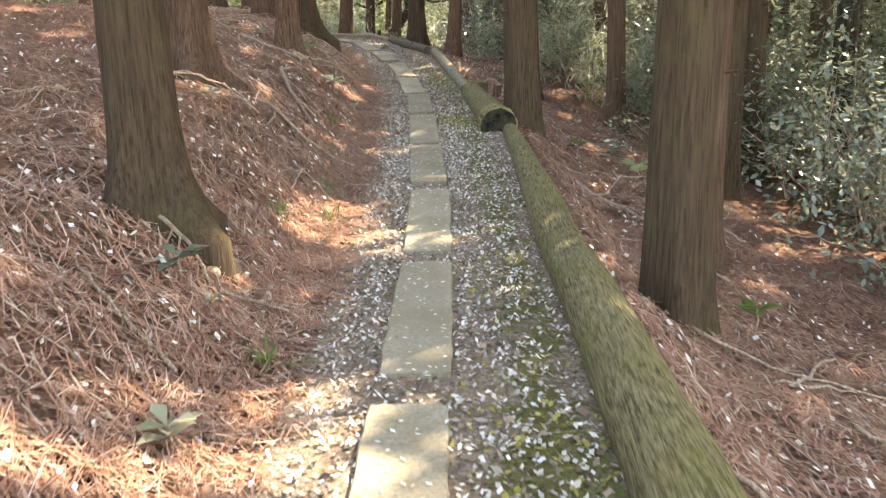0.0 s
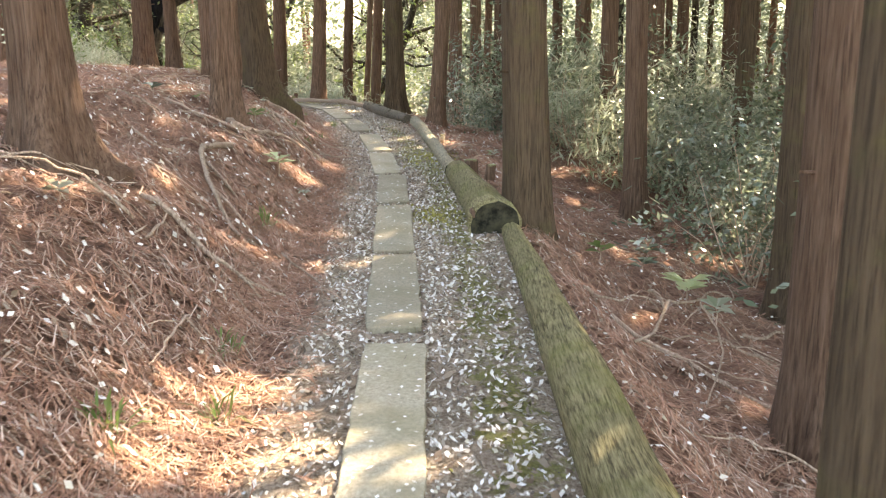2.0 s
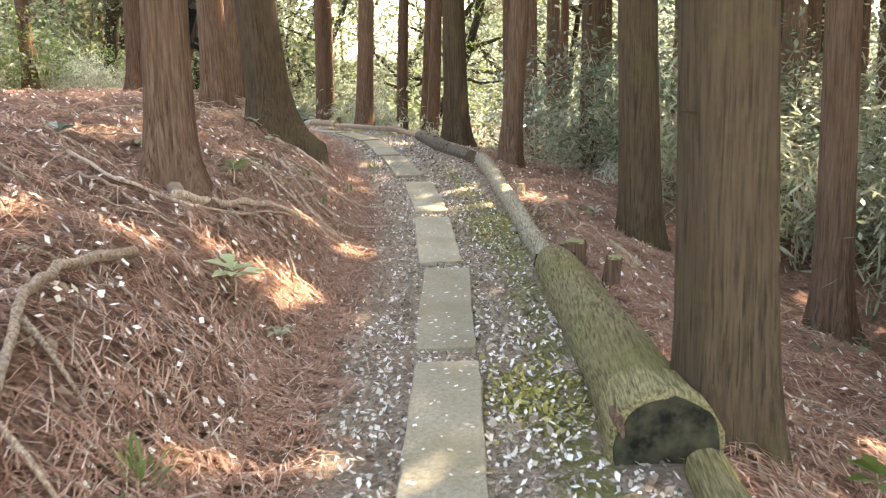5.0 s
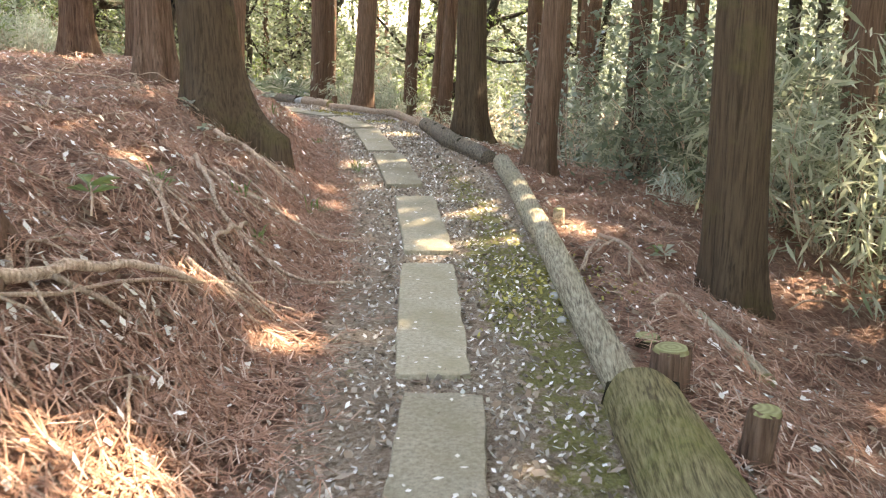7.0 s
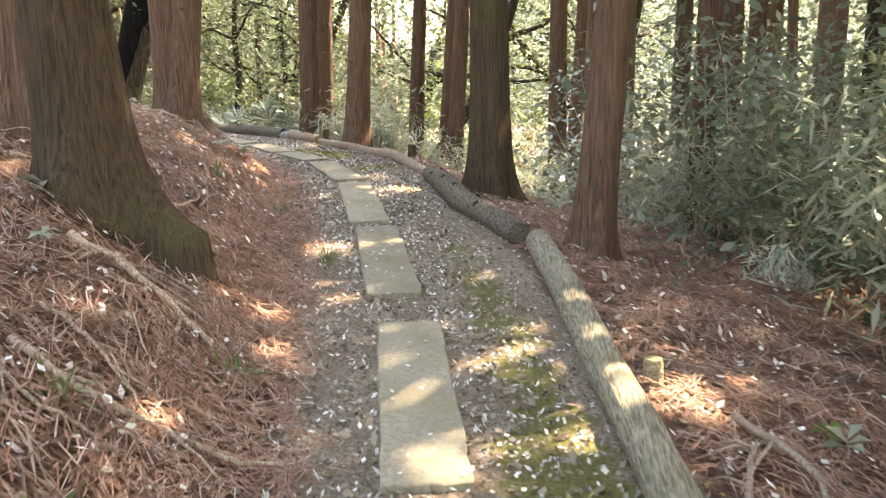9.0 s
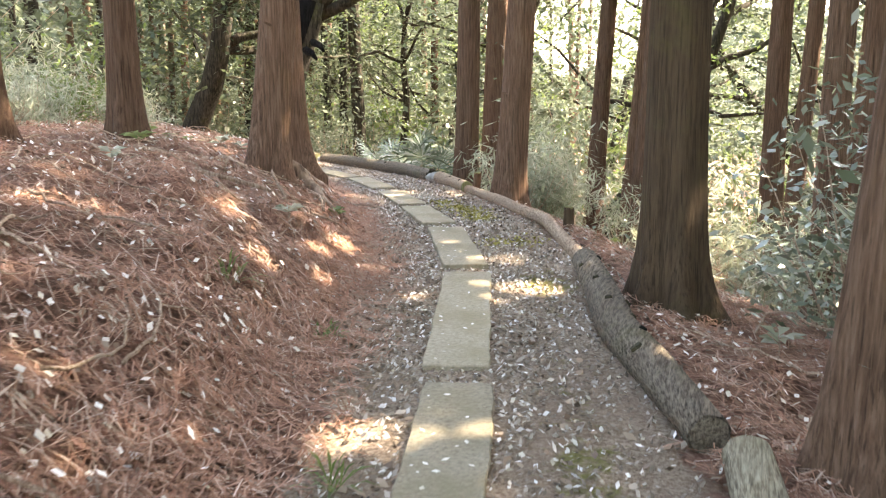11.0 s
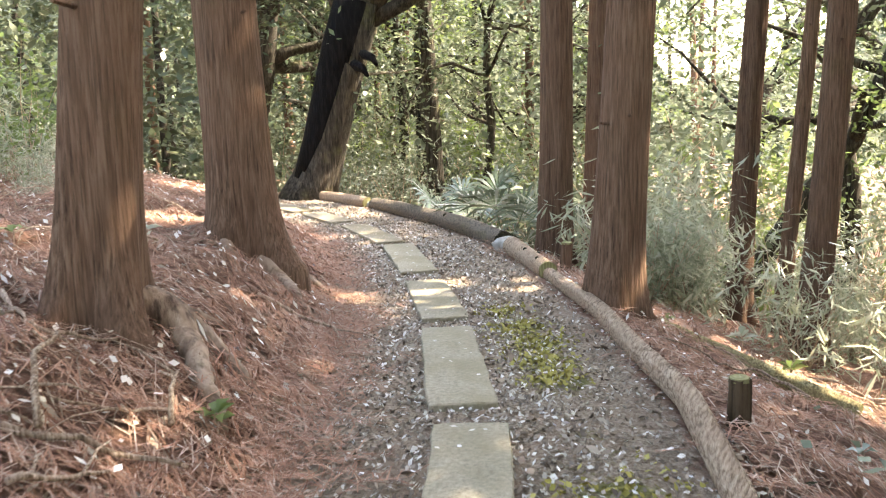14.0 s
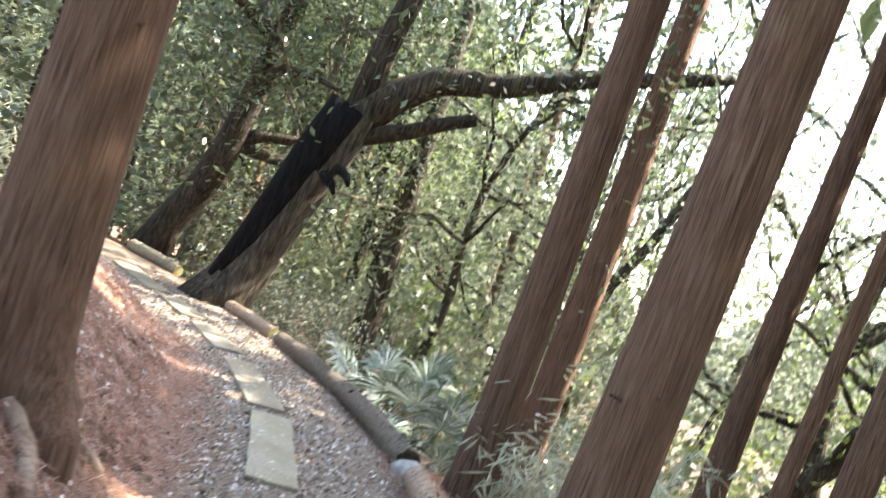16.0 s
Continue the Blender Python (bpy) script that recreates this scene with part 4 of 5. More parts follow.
# ---- roots and fallen branches ----
def branch(label, line, r, seed, mat=STICK, name="fallen_branch", rise=0.0, category="branch"):
    rng = random.Random(seed)
    r *= 0.95 if mat is STICK else 1
    pts = []
    for i in range(len(line) - 1):
        a, b = Vector((*line[i], 0)), Vector((*line[i + 1], 0))
        for j in range(4):
            pts.append(a.lerp(b, j / 4))
    pts.append(Vector((*line[-1], 0)))
    k = len(pts) - 1
    for i, p in enumerate(pts):
        p.x += rng.gauss(0, 0.004)
        p.y += rng.gauss(0, 0.004)
        p.z = float(land(np.array([p.x]), np.array([p.y]))[0]) + r * 0.7 + 0.052 + rise * math.sin(math.pi * i / k)
    o = pts[0].copy()
    thing = tagged(new(name), label, category, "fallen branches")
    thing.location = o
    v, f = tube([p - o for p in pts], [r * (1 - 0.6 * i / k) for i in range(k + 1)], 8, 0.1, rng)
    mesh_object("stem", v, f, mat, thing, True)
    for _ in range(2):
        i = rng.randrange(2, k - 1)
        d = (pts[i + 1] - pts[i]).normalized()
        q = pts[i] - o
        e = q + (d + Vector((d.y, -d.x, 0)) * rng.choice((-1, 1)) * 0.9) * rng.uniform(0.1, 0.3)
        e.z = floor_z(e.x + o.x, e.y + o.y) - o.z + 0.02
        v, f = tube([q, (q + e) / 2 + Vector((0, 0, 0.02)), e], [r * 0.5, r * 0.4, r * 0.2], 6, 0.1, rng)
        mesh_object("twig", v, f, mat, thing, True)


branch("pale curved branch lying on needle litter", [(-0.87, 8.97), (-0.97, 8.5), (-0.86, 8.05), (-0.69, 7.58), (-0.5, 7.18), (-0.32, 6.89)], 0.027, 1, rise=0.02)
branch("long thin fallen branch on the bank", [(-0.75, 6.4), (-0.33, 6.2), (-0.13, 6.2), (0.1, 6.23)], 0.017, 2)
branch("fallen branch at the foot of a cedar", [(-0.56, 2.9), (-0.33, 2.72), (-0.15, 2.58), (-0.04, 2.4)], 0.014, 3, rise=0.06)
branch("fallen branch at the foot of a cedar", [(-0.02, 2.45), (0.11, 2.6), (0.28, 2.72)], 0.013, 31)
branch("thick forked branch on the bank", [(-1.15, 10.2), (-1.0, 10.55), (-0.93, 10.85), (-0.85, 11.1), (-0.74, 11.4)], 0.03, 4)
branch("long crooked branch curving down the bank", [(-1.39, 13.19), (-1.16, 12.78), (-1.03, 12.51), (-0.89, 12.41), (-0.75, 12.32), (-0.61, 12.33), (-0.29, 12.41)], 0.017, 5)
branch("bare pale branch hooked across a crooked one", [(-0.91, 12.6), (-0.89, 12.3), (-0.86, 11.98), (-0.82, 11.89), (-0.72, 11.78), (-0.6, 11.77), (-0.45, 11.87)], 0.014, 6, rise=0.03)
branch("short stick on the litter", [(-0.56, 12.12), (-0.58, 12.2), (-0.61, 12.29)], 0.008, 35)
branch("long thin branch on the bank", [(-1.33, 13.06), (-1.07, 12.96), (-0.85, 13.03)], 0.01, 36)
branch("long thin branch on the bank", [(-1.41, 12.29), (-1.19, 12.23), (-1.02, 12.25)], 0.01, 37)
branch("grey branch lying below the cedar's roots", [(-1.53, 14.11), (-1.39, 14.41), (-1.18, 14.58)], 0.013, 38)
branch("pale forked stick below the log", [(0.89, 12.9), (0.98, 13.38), (1.1, 13.81)], 0.014, 39, rise=0.05)
branch("pale stick below the log", [(1.22, 12.31), (1.31, 12.47), (1.43, 12.58)], 0.011, 40, rise=0.04)
branch("thin curved branch on the litter", [(-0.09, 7.09), (0.08, 6.89), (0.26, 6.51), (0.31, 6.13)], 0.009, 41)
branch("long thin branch crossing the bank", [(-1.84, 10.37), (-1.44, 10.09), (-1.02, 10.13), (-0.79, 11.2), (-0.63, 12.07)], 0.013, 42)
branch("thin stick on the bank", [(-0.57, 5.93), (-0.54, 6.12), (-0.57, 6.44)], 0.01, 43)
branch("long arching stick on the litter below the path", [(1.87, 6.92), (2.22, 7.19), (2.46, 7.39)], 0.01, 44, rise=0.04)
branch("long bare stick below the path", [(3.04, 7.39), (3.45, 7.73), (3.79, 7.79)], 0.013, 45, rise=0.06)
branch("thin stick on the bank", [(-1.44, 8.27), (-1.12, 7.84), (-1.03, 8.03)], 0.01, 46)
branch("bare stick beside the cedar's roots", [(-2.7, 19.02), (-2.73, 19.19), (-2.74, 19.38)], 0.012, 47)
branch("short stick leaning on a root", [(-2.87, 19.78), (-2.97, 19.9), (-3.08, 20.05)], 0.012, 48, rise=0.05)
branch("bare stick above the cedar's roots", [(-3.83, 19.94), (-3.57, 19.81), (-3.38, 19.72)], 0.013, 49)
branch("straight dead branch pointing at the path", [(-1.3, 13.2), (-1.02, 13.2), (-0.78, 13.3), (-0.45, 13.33)], 0.015, 8)
branch("short broken branch on the bank", [(-0.85, 11.6), (-0.69, 11.59), (-0.5, 11.5)], 0.014, 32)
branch("dead branch below the cedar's roots", [(-1.67, 14.3), (-1.39, 14.25), (-1.2, 14.2), (-1.0, 14.1)], 0.022, 33)
branch("arching stick on the litter below the path", [(2.07, 6.21), (2.49, 7.28), (2.75, 7.49), (2.76, 7.17), (2.64, 6.45), (2.28, 5.45)], 0.012, 9, rise=0.1)
branch("bare stick lying below the log", [(1.85, 1.2), (2.1, 0.9), (2.4, 0.9)], 0.012, 10)
branch("long bare stick below the path", [(2.3, 3.3), (2.8, 3.0), (3.4, 2.9)], 0.013, 11)
branch("long bare stick below the path", [(2.0, 6.6), (2.5, 6.1), (2.9, 5.3)], 0.014, 12)
branch("upturned bare stick on the litter", [(1.05, 14.0), (1.2, 13.4), (1.15, 13.0)], 0.016, 13, rise=0.06)
branch("long thin branch across the bank", [(-1.5, 12.4), (-1.0, 11.9), (-0.5, 11.7)], 0.012, 15)
branch("bare curved stick beside the cedar's roots", [(-2.94, 19.32), (-3.14, 19.49), (-3.3, 19.78), (-3.29, 19.98)], 0.013, 16, rise=0.05)
branch("long branch lying on the bank", [(-3.4, 18.9), (-2.97, 19.15), (-2.85, 19.39), (-2.7, 19.65)], 0.018, 17)
branch("dead branch pile on the bank", [(-4.2, 19.3), (-3.7, 19.6), (-3.3, 19.4)], 0.022, 18)
branch("long thin branch below the path", [(-0.9, 24.3), (-0.3, 24.4), (0.3, 24.8)], 0.016, 19, rise=0.2)
branch("bare stick near the path's edge", [(-3.9, 21.6), (-3.6, 21.9), (-3.45, 21.7)], 0.012, 20)
rnd = random.Random(501)
for k in range(150):
    s, left = rnd.uniform(4.5, 29), rnd.random() < 0.66
    d = rnd.uniform(-3.2, -0.8) if left else rnd.uniform(1.3, 3.4)
    a, bend, ln = rnd.uniform(0, 6.28), rnd.uniform(-0.9, 0.9), rnd.uniform(0.12, 0.3)
    line = [off_path(s, d)]
    for j in range(4):
        line.append((line[-1][0] + ln * math.cos(a), line[-1][1] + ln * math.sin(a)))
        a += bend * 0.5
    if all(-3.4 < float(along(np.array([p[0]]), np.array([p[1]]))[0][0]) < -0.7 or float(along(np.array([p[0]]), np.array([p[1]]))[0][0]) > 1.1 for p in line):
        branch("thin dry branch lying on needle litter", line, rnd.uniform(0.005, 0.011), 600 + k, rise=rnd.choice((0, 0.02, 0.06)))


def tree_root(line, r, seed, mat=ROOT_SKIN):
    """A winding root, thick at the trunk, half sunk in the litter, with two side rootlets."""
    rng = random.Random(seed)
    pts = []
    for u in np.linspace(0, len(line) - 1, 7 * (len(line) - 1) + 1):
        i = min(int(u), len(line) - 2)
        p0, p1, p2, p3 = (np.array(line[min(max(i + k, 0), len(line) - 1)]) for k in (-1, 0, 1, 2))
        w = u - i
        q = 0.5 * (2 * p1 + (p2 - p0) * w + (2 * p0 - 5 * p1 + 4 * p2 - p3) * w * w + (3 * p1 - p0 - 3 * p2 + p3) * w ** 3)
        pts.append(Vector((q[0] + rng.gauss(0, 0.004), q[1] + rng.gauss(0, 0.004), 0)))
    k = len(pts) - 1
    r *= 1.3
    radii = [r * (0.25 if i == 0 else 0.7 if i == 1 else 0.4 * math.exp(-i / k * 5) + 1.0 - 0.68 * i / k) for i in range(k + 1)]
    for i, p in enumerate(pts):
        p.z = float(land(np.array([p.x]), np.array([p.y]))[0]) + radii[i] * 0.55 + 0.03 * (1 - i / k) + 0.012 * math.sin(i * 0.8 + seed) - 0.03 * (i == k) - 0.1 * (i == 0)
    o = pts[0].copy()
    thing = tagged(new("tree_root"), "exposed cedar root winding down the bank", "root", "roots on the bank")
    thing.location = o
    v, f = tube([p - o for p in pts], radii, 12, 0.12, rng)
    mesh_object("stem", v, f, mat, thing, True)
    for j in (k // 3, k // 2 + 1):
        d = (pts[j + 1] - pts[j]).normalized()
        side = Vector((d.y, -d.x, 0)) * rng.choice((-1, 1))
        twig = [pts[j] - o]
        for n in (1, 2, 3):
            e = pts[j] + (d * 0.7 + side * 0.6) * 0.1 * n + side * 0.01 * rng.gauss(0, 1)
            e.z = float(land(np.array([e.x]), np.array([e.y]))[0]) + radii[j] * (0.3 - 0.14 * n)
            twig.append(e - o)
        v, f = tube(twig, [radii[j] * m for m in (0.6, 0.45, 0.33, 0.18)], 9, 0.12, rng)
        mesh_object("rootlet", v, f, mat, thing, True)


for k, (line, r) in enumerate((
        ([(-3.56, 20.2), (-3.36, 20.34), (-3.2, 20.27), (-3.02, 20.13), (-2.86, 20.02)], 0.055),
        ([(-3.56, 20.26), (-3.36, 20.46), (-3.13, 20.45), (-2.98, 20.52)], 0.04),
        ([(-3.6, 20.28), (-3.58, 20.55), (-3.46, 20.82)], 0.04),
        ([(-4.5, 22.35), (-4.2, 22.24), (-3.95, 22.06), (-3.82, 22.0)], 0.045),
        ([(-4.55, 22.5), (-4.36, 22.72), (-4.2, 22.78)], 0.05),
        ([(-4.6, 22.3), (-4.48, 22.05), (-4.3, 21.92)], 0.04),
        ([(-1.75, 14.9), (-1.5, 14.88), (-1.3, 14.78)], 0.06),
        ([(-1.27, 10.5), (-1.1, 10.2), (-0.95, 9.95)], 0.035),
        ([(-0.4, 2.95), (-0.2, 2.82), (-0.08, 2.62)], 0.05),
        ([(-0.4, 3.0), (-0.18, 2.98), (-0.02, 2.92)], 0.045))):
    tree_root(line, r, 700 + k)


# ---- seedlings and tufts ----
def seedling(x, y, size, mat, label, seed, leaves=9, narrow=0.4):
    rng = random.Random(seed)
    plant = tagged(new("seedling"), label, "plant", "seedlings on the forest floor")
    plant.location = (x, y, floor_z(x, y) - 0.01)
    v, f = tube([(0, 0, 0), (0.01, 0, size * 0.5), (0.0, 0.01, size * 0.9)], [0.006, 0.005, 0.004], 6)
    mesh_object("stem", v, f, STICK, plant)
    q = []
    for k in range(leaves):
        a = k * 2.4 + rng.uniform(-0.3, 0.3)
        d = Vector((math.cos(a), math.sin(a), rng.uniform(0.05, 0.5))).normalized()
        b = Vector((0, 0, size * rng.uniform(0.6, 0.95)))
        w = d.cross(Vector((0, 0, 1))).normalized() * size * narrow * 0.5
        L = size * rng.uniform(0.7, 1.0)
        m1 = b + d * L * 0.5 + Vector((0, 0, 0.02))
        q.append((b, m1 + w, b + d * L - Vector((0, 0, 0.05 * L)), m1 - w))
    quads_object("leaves", [[tuple(p) for p in r] for r in q], mat, plant)


PALE = leafy("pale_young_leaves", [(0.4, 0.46, 0.2), (0.52, 0.56, 0.3)], 0.4, 0.5, 0.3)
seedling(2.75, 7.9, 0.26, PALE, "pale green seedling with whorled leaves below the path", 1, 11)
seedling(2.9, 7.6, 0.2, LEAF_BAMBOO, "grey-green seedling on the litter", 2)
seedling(2.55, 8.6, 0.16, LEAF_DARK, "dark seedling on the litter", 3)
seedling(-0.55, 9.35, 0.2, PALE, "pale seedling sprouting from the bank", 4, 8)
GREEN = "small green seedling among needle litter"
rnd = random.Random(77)
for k in range(46):
    side = rnd.random() < 0.62
    s, d = rnd.uniform(4, 30), rnd.uniform(-2.6, -0.75) if side else rnd.uniform(1.2, 3.2)
    x, y = off_path(s, d)
    seedling(x, y, rnd.uniform(0.08, 0.17), rnd.choice((LEAF_FRESH, LEAF_DARK, LEAF_BAMBOO)), GREEN, 100 + k, rnd.choice((5, 7, 9)))


def tuft(x, y, size, seed):
    rng = random.Random(seed)
    q = []
    for _ in range(26):
        a, e = rng.uniform(0, 6.28), rng.uniform(0.3, 1.3)
        d = Vector((math.cos(a) * math.cos(e), math.sin(a) * math.cos(e), math.sin(e)))
        b = Vector((rng.gauss(0, 0.02), rng.gauss(0, 0.02), 0))
        w = d.cross(Vector((0, 0, 1))).normalized() * 0.006
        L = size * rng.uniform(0.6, 1.1)
        q.append((b, b + d * L * 0.6 + w, b + d * L - Vector((0, 0, L * 0.25)), b + d * L * 0.6 - w))
    ob = quads_object("grass_tuft", [[tuple(p) for p in r] for r in q], LEAF_FRESH)
    ob.location = (x, y, floor_z(x, y))
    tagged(ob, "small tuft of green grass on the bank", "grass", "tufts on the bank")


for k, (x, y) in enumerate(((-0.85, 12.6), (-1.1, 13.1), (-1.3, 12.4), (0.0, 5.2), (-0.3, 7.6), (-0.1, 4.1), (-0.9, 14.0), (0.3, 2.0), (-1.0, 16.0), (-1.7, 17.4), (-2.1, 17.2), (0.15, 4.55))):
    tuft(x, y, rnd.uniform(0.12, 0.24), 200 + k)

# ---- loose stuff on the floor ----
nr = np.random.default_rng(11)


def scatter(number, s0, s1, sampler):
    """Places along the path, sideways as sampler gives them."""
    seg = np.hypot(np.diff(C[:, 0]), np.diff(C[:, 1]))
    run = np.concatenate([[0], np.cumsum(seg)])
    s = nr.uniform(s0, s1, number)
    d = sampler(number)
    i = np.clip(np.searchsorted(run, s) - 1, 0, len(seg) - 1)
    u = s - run[i]
    way = (C[i + 1, :2] - C[i, :2]) / seg[i][:, None]
    x = C[i, 0] + u * way[:, 0] + d * way[:, 1]
    y = C[i, 1] + u * way[:, 1] - d * way[:, 0]
    return x, y


def flat_pieces(x, y, length, width, lift, tilt):
    """Kite-shaped pieces lying on the floor, roughly along its slope."""
    k = len(x)
    a = nr.uniform(0, 2 * math.pi, k)
    z = land(x, y)
    e = 0.05
    sx, sy = (land(x + e, y) - z) / e, (land(x, y + e) - z) / e
    dx, dy = np.cos(a), np.sin(a)
    dz = sx * dx + sy * dy + nr.normal(0, tilt, k)
    wx, wy = -dy, dx
    wz = sx * wx + sy * wy + nr.normal(0, tilt, k)
    L, W = (length * nr.uniform(0.5, 1.4, k))[:, None], (width * nr.uniform(0.6, 1.3, k))[:, None]
    c = np.stack([x, y, z + lift * nr.uniform(0.3, 1.6, k)], -1)
    d, w = np.stack([dx, dy, dz], -1), np.stack([wx, wy, wz], -1)
    return np.stack([c - d * L / 2, c + w * W / 2, c + d * L / 2, c - w * W / 2], 1)


def banks(k):
    left = nr.random(k) < 0.6
    return np.where(left, -0.62 - np.abs(nr.normal(0, 1.5, k)) - 0.15 * nr.random(k), 0.98 + np.abs(nr.normal(0, 1.3, k)))


# dead cedar sprays: a bent rib with side twigs, in heaps
def strips(p, q, half):
    """Narrow four-cornered strips from p to q."""
    w = np.cross(q - p, np.array((0.05, 0.02, 1.0)))
    w *= half / (np.linalg.norm(w, axis=1)[:, None] + 1e-6)
    return np.stack([p - w * 0.7, p + w, q + w * 0.5, q - w * 0.5], 1)


x, y = scatter(42000, 3, 33, banks)
nearer = scatter(9000, 3, 33, lambda k: -0.4 - 0.55 * nr.random(k) ** 0.6)
x, y = np.concatenate([x, nearer[0]]), np.concatenate([y, nearer[1]])
k = len(x)
a = nr.uniform(0, 2 * math.pi, k)
bend = nr.normal(0, 0.5, k)
long = 0.19 * nr.uniform(0.4, 1.5, k)
lift = 0.012 + 0.045 * nr.random(k) ** 2
root = np.stack([x, y, land(x, y) + lift], -1)
x2, y2 = x + long * 0.5 * np.cos(a), y + long * 0.5 * np.sin(a)
mid = np.stack([x2, y2, land(x2, y2) + lift + 0.03 * nr.random(k)], -1)
x3, y3 = x2 + long * 0.5 * np.cos(a + bend), y2 + long * 0.5 * np.sin(a + bend)
tip = np.stack([x3, y3, land(x3, y3) + 0.004 + 0.035 * nr.random(k)], -1)
sets = [strips(root, mid, 0.0032), strips(mid, tip, 0.0028)]
for j in range(6):
    u = nr.uniform(0.1, 0.98, k)[:, None]
    p = np.where(u < 0.5, root + (mid - root) * u * 2, mid + (tip - mid) * (u * 2 - 1))
    dirn = tip - root
    lat = np.stack([-dirn[:, 1], dirn[:, 0], dirn[:, 2] * 0], -1) * (1 if j % 2 else -1)
    q = p + (dirn * 0.3 + lat * 0.26) * nr.uniform(0.5, 1.3, k)[:, None] + nr.normal(0, 0.009, (k, 3))
    sets.append(strips(p, q, 0.0034))
tagged(quads_object("needle_litter", np.concatenate(sets), NEEDLES), "reddish-brown dead cedar sprays covering the banks", "leaf litter", kind="stuff")

# long thin twigs, three bends each, caught on the litter
x, y = scatter(5200, 3, 33, banks)
k = len(x)
a, half = nr.uniform(0, 2 * math.pi, k), nr.uniform(0.0015, 0.0045, k)[:, None]
seg_long = nr.uniform(0.05, 0.2, k)
p = np.stack([x, y, land(x, y) + 0.03 + 0.03 * nr.random(k)], -1)
sets = []
for j in range(4):
    a = a + nr.normal(0, 0.28, k)
    x, y = x + seg_long * np.cos(a), y + seg_long * np.sin(a)
    q = np.stack([x, y, land(x, y) + 0.02 + 0.04 * nr.random(k)], -1)
    sets.append(strips(p, q, half * (1 - 0.18 * j)))
    p = q
tagged(quads_object("twig_litter", np.concatenate(sets), TWIGS), "long dry twigs strewn over the banks", "leaf litter", kind="stuff")
x, y = scatter(5000, 3, 33, banks)
tagged(quads_object("bark_scraps", flat_pieces(x, y, 0.16, 0.008, 0.04, 0.15), TWIGS), "dry bark strips strewn over the banks", "leaf litter", kind="stuff")
x, y = scatter(9000, 3, 34, lambda k: np.where(nr.random(k) < 0.5, nr.normal(0.1, 0.7, k), banks(k)))
tagged(quads_object("dead_leaves", flat_pieces(x, y, 0.05, 0.03, 0.012, 0.35), DEADLEAF), "curled brown leaves scattered on path and banks", "leaf litter", kind="stuff")
x, y = scatter(13000, 2, 36, lambda k: np.clip(np.where(nr.random(k) < 0.45, nr.choice((-0.28, 0.3), k) + nr.normal(0, 0.17, k), nr.normal(0.15, 0.5, k)), -1.1, 1.0))
tagged(quads_object("fallen_petals", flat_pieces(x, y, 0.026, 0.016, 0.012, 0.5), PETALS), "pale fallen petals and leaf scraps on the path", "petals", kind="stuff")
x, y = scatter(2400, 22, 37, lambda k: np.clip(nr.normal(0.1, 0.5, k), -0.95, 0.95))
tagged(quads_object("fallen_petals", flat_pieces(x, y, 0.026, 0.016, 0.012, 0.5), PETALS), "pale petals and wood chips strewn on the bend", "petals", kind="stuff")
x, y = scatter(3600, 2.5, 14, lambda k: np.clip(np.where(nr.random(k) < 0.35, -0.27 + nr.normal(0, 0.1, k), nr.uniform(0.16, 0.8, k)), -0.8, 0.9))
tagged(quads_object("fallen_petals", flat_pieces(x, y, 0.03, 0.02, 0.014, 0.45), PETALS), "dense pale petals along the slabs and log", "petals", kind="stuff")
x, y = scatter(950, 2.5, 36, lambda k: nr.uniform(-0.14, 0.14, k))
keep = (y < 10) | (nr.random(len(x)) < 0.4)
tagged(quads_object("slab_petals", flat_pieces(x[keep], y[keep], 0.028, 0.017, 0.0, 0.08) + np.array((0, 0, 0.041)), PETALS), "scattered petals lying on the concrete slabs", "petals", kind="stuff")
x, y = scatter(260, 2.5, 34, lambda k: nr.uniform(-0.14, 0.14, k))
tagged(quads_object("slab_twigs", flat_pieces(x, y, 0.07, 0.004, 0.0, 0.03) + np.array((0, 0, 0.041)), DEADLEAF), "short needles and twigs lying on the slabs", "leaf litter", kind="stuff")
x, y = scatter(24000, 21, 36, lambda k: np.clip(nr.normal(0.1, 0.55, k), -1.0, 1.0))
tagged(quads_object("wood_chips", flat_pieces(x, y, 0.021, 0.012, 0.008, 0.45), PEBBLE), "pale and dark wood chips strewn over the path", "gravel", kind="stuff")
x, y = scatter(8500, 2, 34, banks)
tagged(quads_object("bank_petals", flat_pieces(x, y, 0.036, 0.024, 0.05, 0.4), PETALS), "pale scraps and petals scattered over the banks", "petals", kind="stuff")
x, y = scatter(46000, 2, 37, lambda k: np.clip(nr.normal(0.1, 0.55, k), -0.95, 1.0))
tagged(quads_object("path_grit", flat_pieces(x, y, 0.026, 0.015, 0.008, 0.6), PEBBLE), "dark grit and leaf crumbs trodden into the path", "gravel", kind="stuff")

# moss cushions on the path
heads = []
for mx, my, mr2, k in ((0.86, 8.85, 0.16, 400), (-2.99, 22.89, 0.07, 160), (-2.71, 22.49, 0.09, 230), (-2.48, 22.15, 0.09, 250), (-2.31, 21.79, 0.08, 230), (-2.14, 21.5, 0.075, 200), (-1.46, 20.38, 0.1, 90), (-1.64, 20.22, 0.09, 80), (0.52, 12.9, 0.14, 110), (0.56, 12.3, 0.15, 120), (0.88, 12.9, 0.2, 160), (1.3, 1.4, 0.25, 200), (1.2, 3.4, 0.3, 160)):
    heads.append(np.stack([nr.normal(mx, mr2, k), nr.normal(my, mr2 * 1.3, k)], -1))
h = np.concatenate(heads)
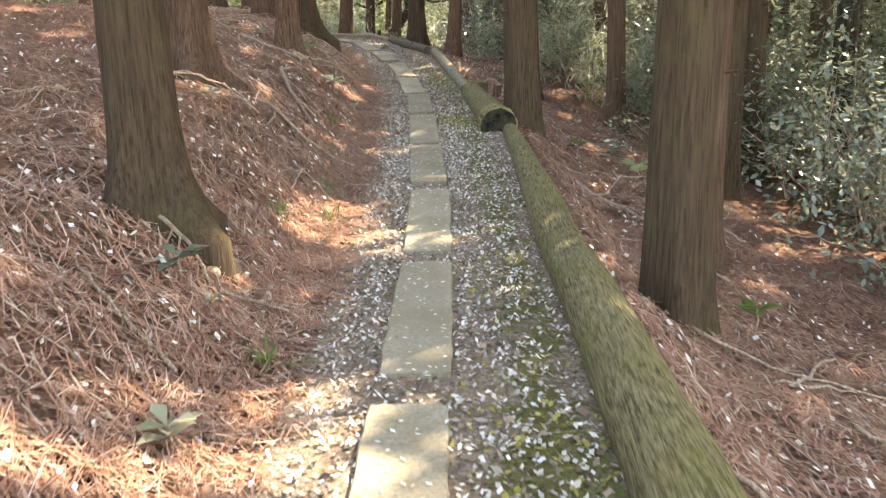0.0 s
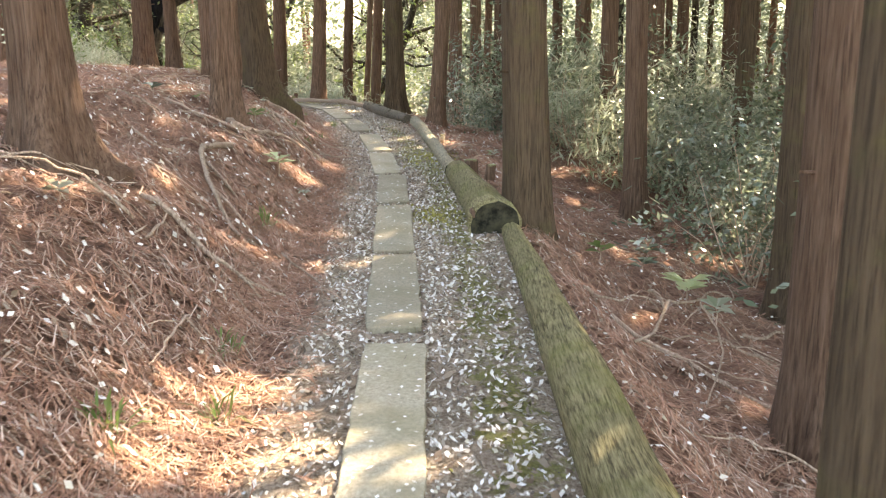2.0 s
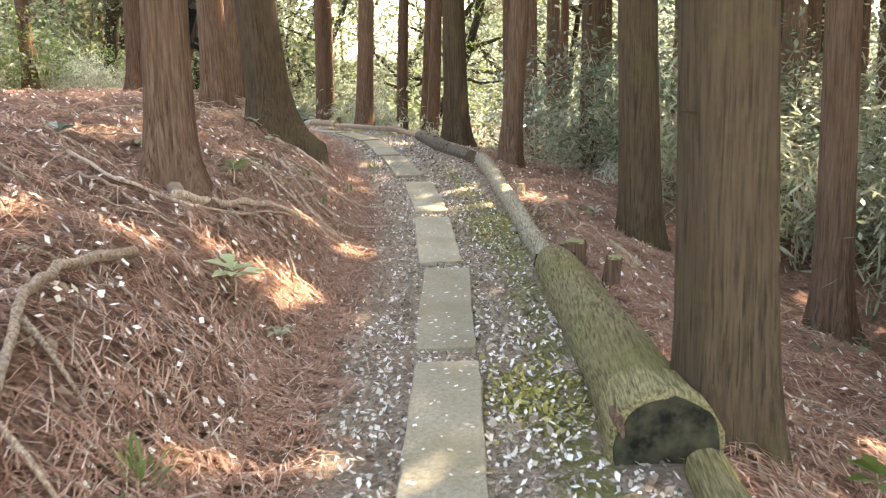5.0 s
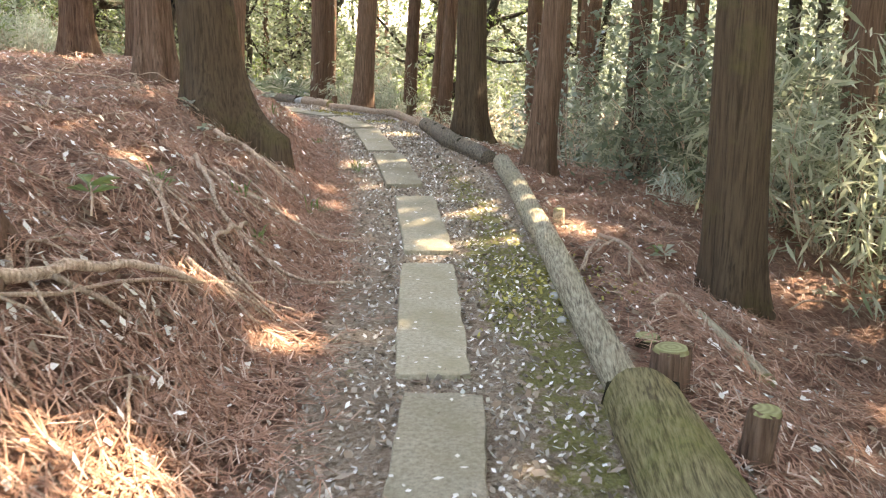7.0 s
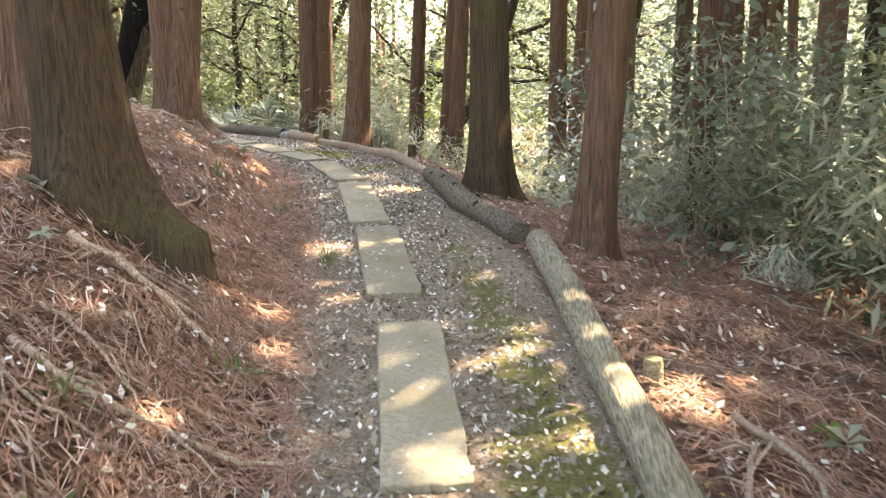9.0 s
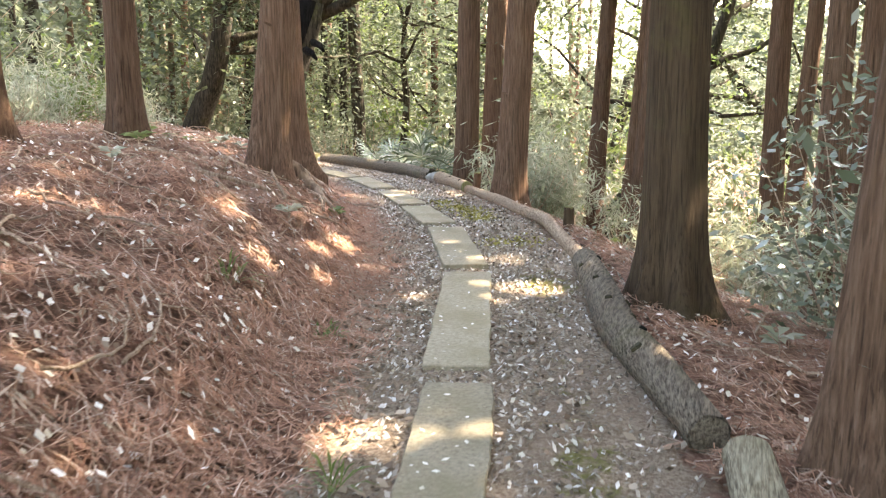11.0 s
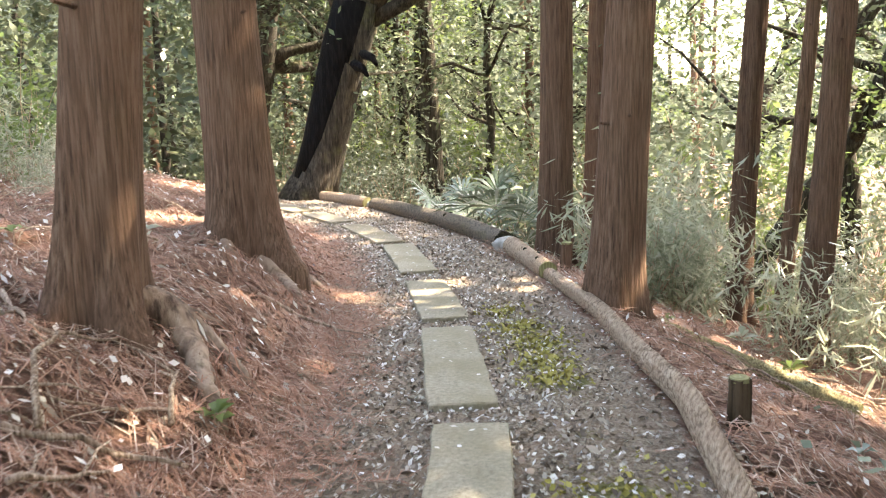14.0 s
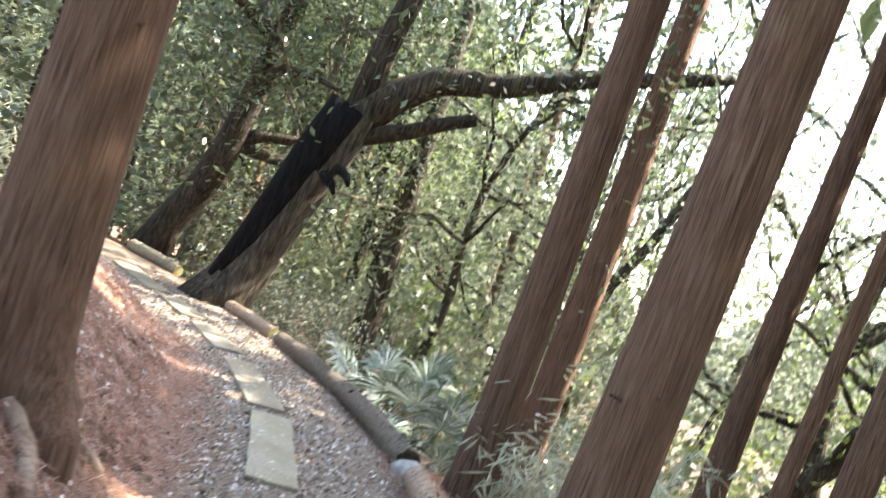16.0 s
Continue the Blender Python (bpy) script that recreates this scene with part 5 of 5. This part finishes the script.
tagged(quads_object("moss_cushions", flat_pieces(h[:, 0], h[:, 1], 0.026, 0.022, 0.012, 0.6), MOSS), "yellow-green moss cushions on the gravelly path", "moss", kind="stuff")

# ---- the line of concrete slabs ----
footpath = tagged(new("footpath"), "single line of weathered concrete slabs let into the path", "footpath", kind="structure")


def slab(ax, ay, bx, by, seed, width=0.3):
    rng = random.Random(seed)
    length = math.hypot(bx - ax, by - ay)
    bm = bmesh.new()
    nxs, nys = 6, 16
    top = [[None] * (nys + 1) for _ in range(nxs + 1)]
    for i in range(nxs + 1):
        for j in range(nys + 1):
            u, w2 = i / nxs - 0.5, j / nys - 0.5
            ex = 0.006 * rng.uniform(-1, 1) if i in (0, nxs) or j in (0, nys) else 0
            corner = i in (0, nxs) and j in (0, nys)
            top[i][j] = bm.verts.new((u * (width - 0.012) + ex - (0.004 * np.sign(u) if corner else 0), w2 * (length - 0.012) + ex - (0.004 * np.sign(w2) if corner else 0), rng.gauss(0, 0.0012) - (0.002 if corner else 0)))
    for i in range(nxs):
        for j in range(nys):
            bm.faces.new((top[i][j], top[i + 1][j], top[i + 1][j + 1], top[i][j + 1]))
    ring = [top[i][0] for i in range(nxs)] + [top[nxs][j] for j in range(nys)] + [top[i][nys] for i in range(nxs, 0, -1)] + [top[0][j] for j in range(nys, 0, -1)]
    last = ring
    for grow, drop in ((0.006, 0.006), (0.006, 0.055)):
        nxt = [bm.verts.new((r.co.x + grow * np.sign(r.co.x), r.co.y + grow * np.sign(r.co.y) * (abs(r.co.y) > length * 0.45), -drop)) for r in ring]
        for k in range(len(ring)):
            k2 = (k + 1) % len(ring)
            bm.faces.new((last[k], nxt[k], nxt[k2], last[k2]))
        last = nxt
    bm.normal_update()
    me = bpy.data.meshes.new("paving_slab")
    bm.to_mesh(me)
    bm.free()
    me.materials.append(CONCRETE)
    ob = new("paving_slab", me)
    ob.parent = footpath
    za, zb = floor_z(ax, ay), floor_z(bx, by)
    ob.matrix_basis = pose((ax + bx) / 2, (ay + by) / 2, (za + zb) / 2 + 0.034, math.degrees(math.atan2(zb - za, length)) + rng.gauss(0, 0.25), rng.gauss(0, 0.5), math.degrees(math.atan2(by - ay, bx - ax)) - 90)


slab(0.96, -2.1, 0.94, -0.3, 99)
slab(0.93, -0.05, 0.895, 1.64, 100)
slab(0.895, 1.95, 0.845, 3.68, 101)
slab(0.83, 4.0, 0.77, 5.5, 102)
slab(0.745, 5.75, 0.62, 7.42, 103)
slab(0.605, 7.58, 0.49, 9.15, 104)
slab(0.46, 9.36, 0.32, 11.06, 105)
slab(0.255, 11.28, 0.03, 12.96, 106)
slab(-0.01, 13.31, -0.32, 14.9, 107)
slab(-0.46, 15.35, -0.89, 17.02, 108)
slab(-0.97, 17.22, -1.48, 19.0, 109)
slab(-1.56, 19.22, -2.22, 20.72, 110)
slab(-2.335, 20.9, -3.08, 22.28, 111)
slab(-3.21, 22.54, -3.88, 23.57, 112)
slab(-4.1, 23.92, -5.08, 25.33, 113)
slab(-5.26, 25.53, -6.45, 26.75, 114)
slab(-6.75, 27.0, -7.65, 27.7, 115)
slab(-7.9, 27.85, -8.7, 28.35, 116)
slab(-8.95, 28.45, -10.2, 29.1, 117)
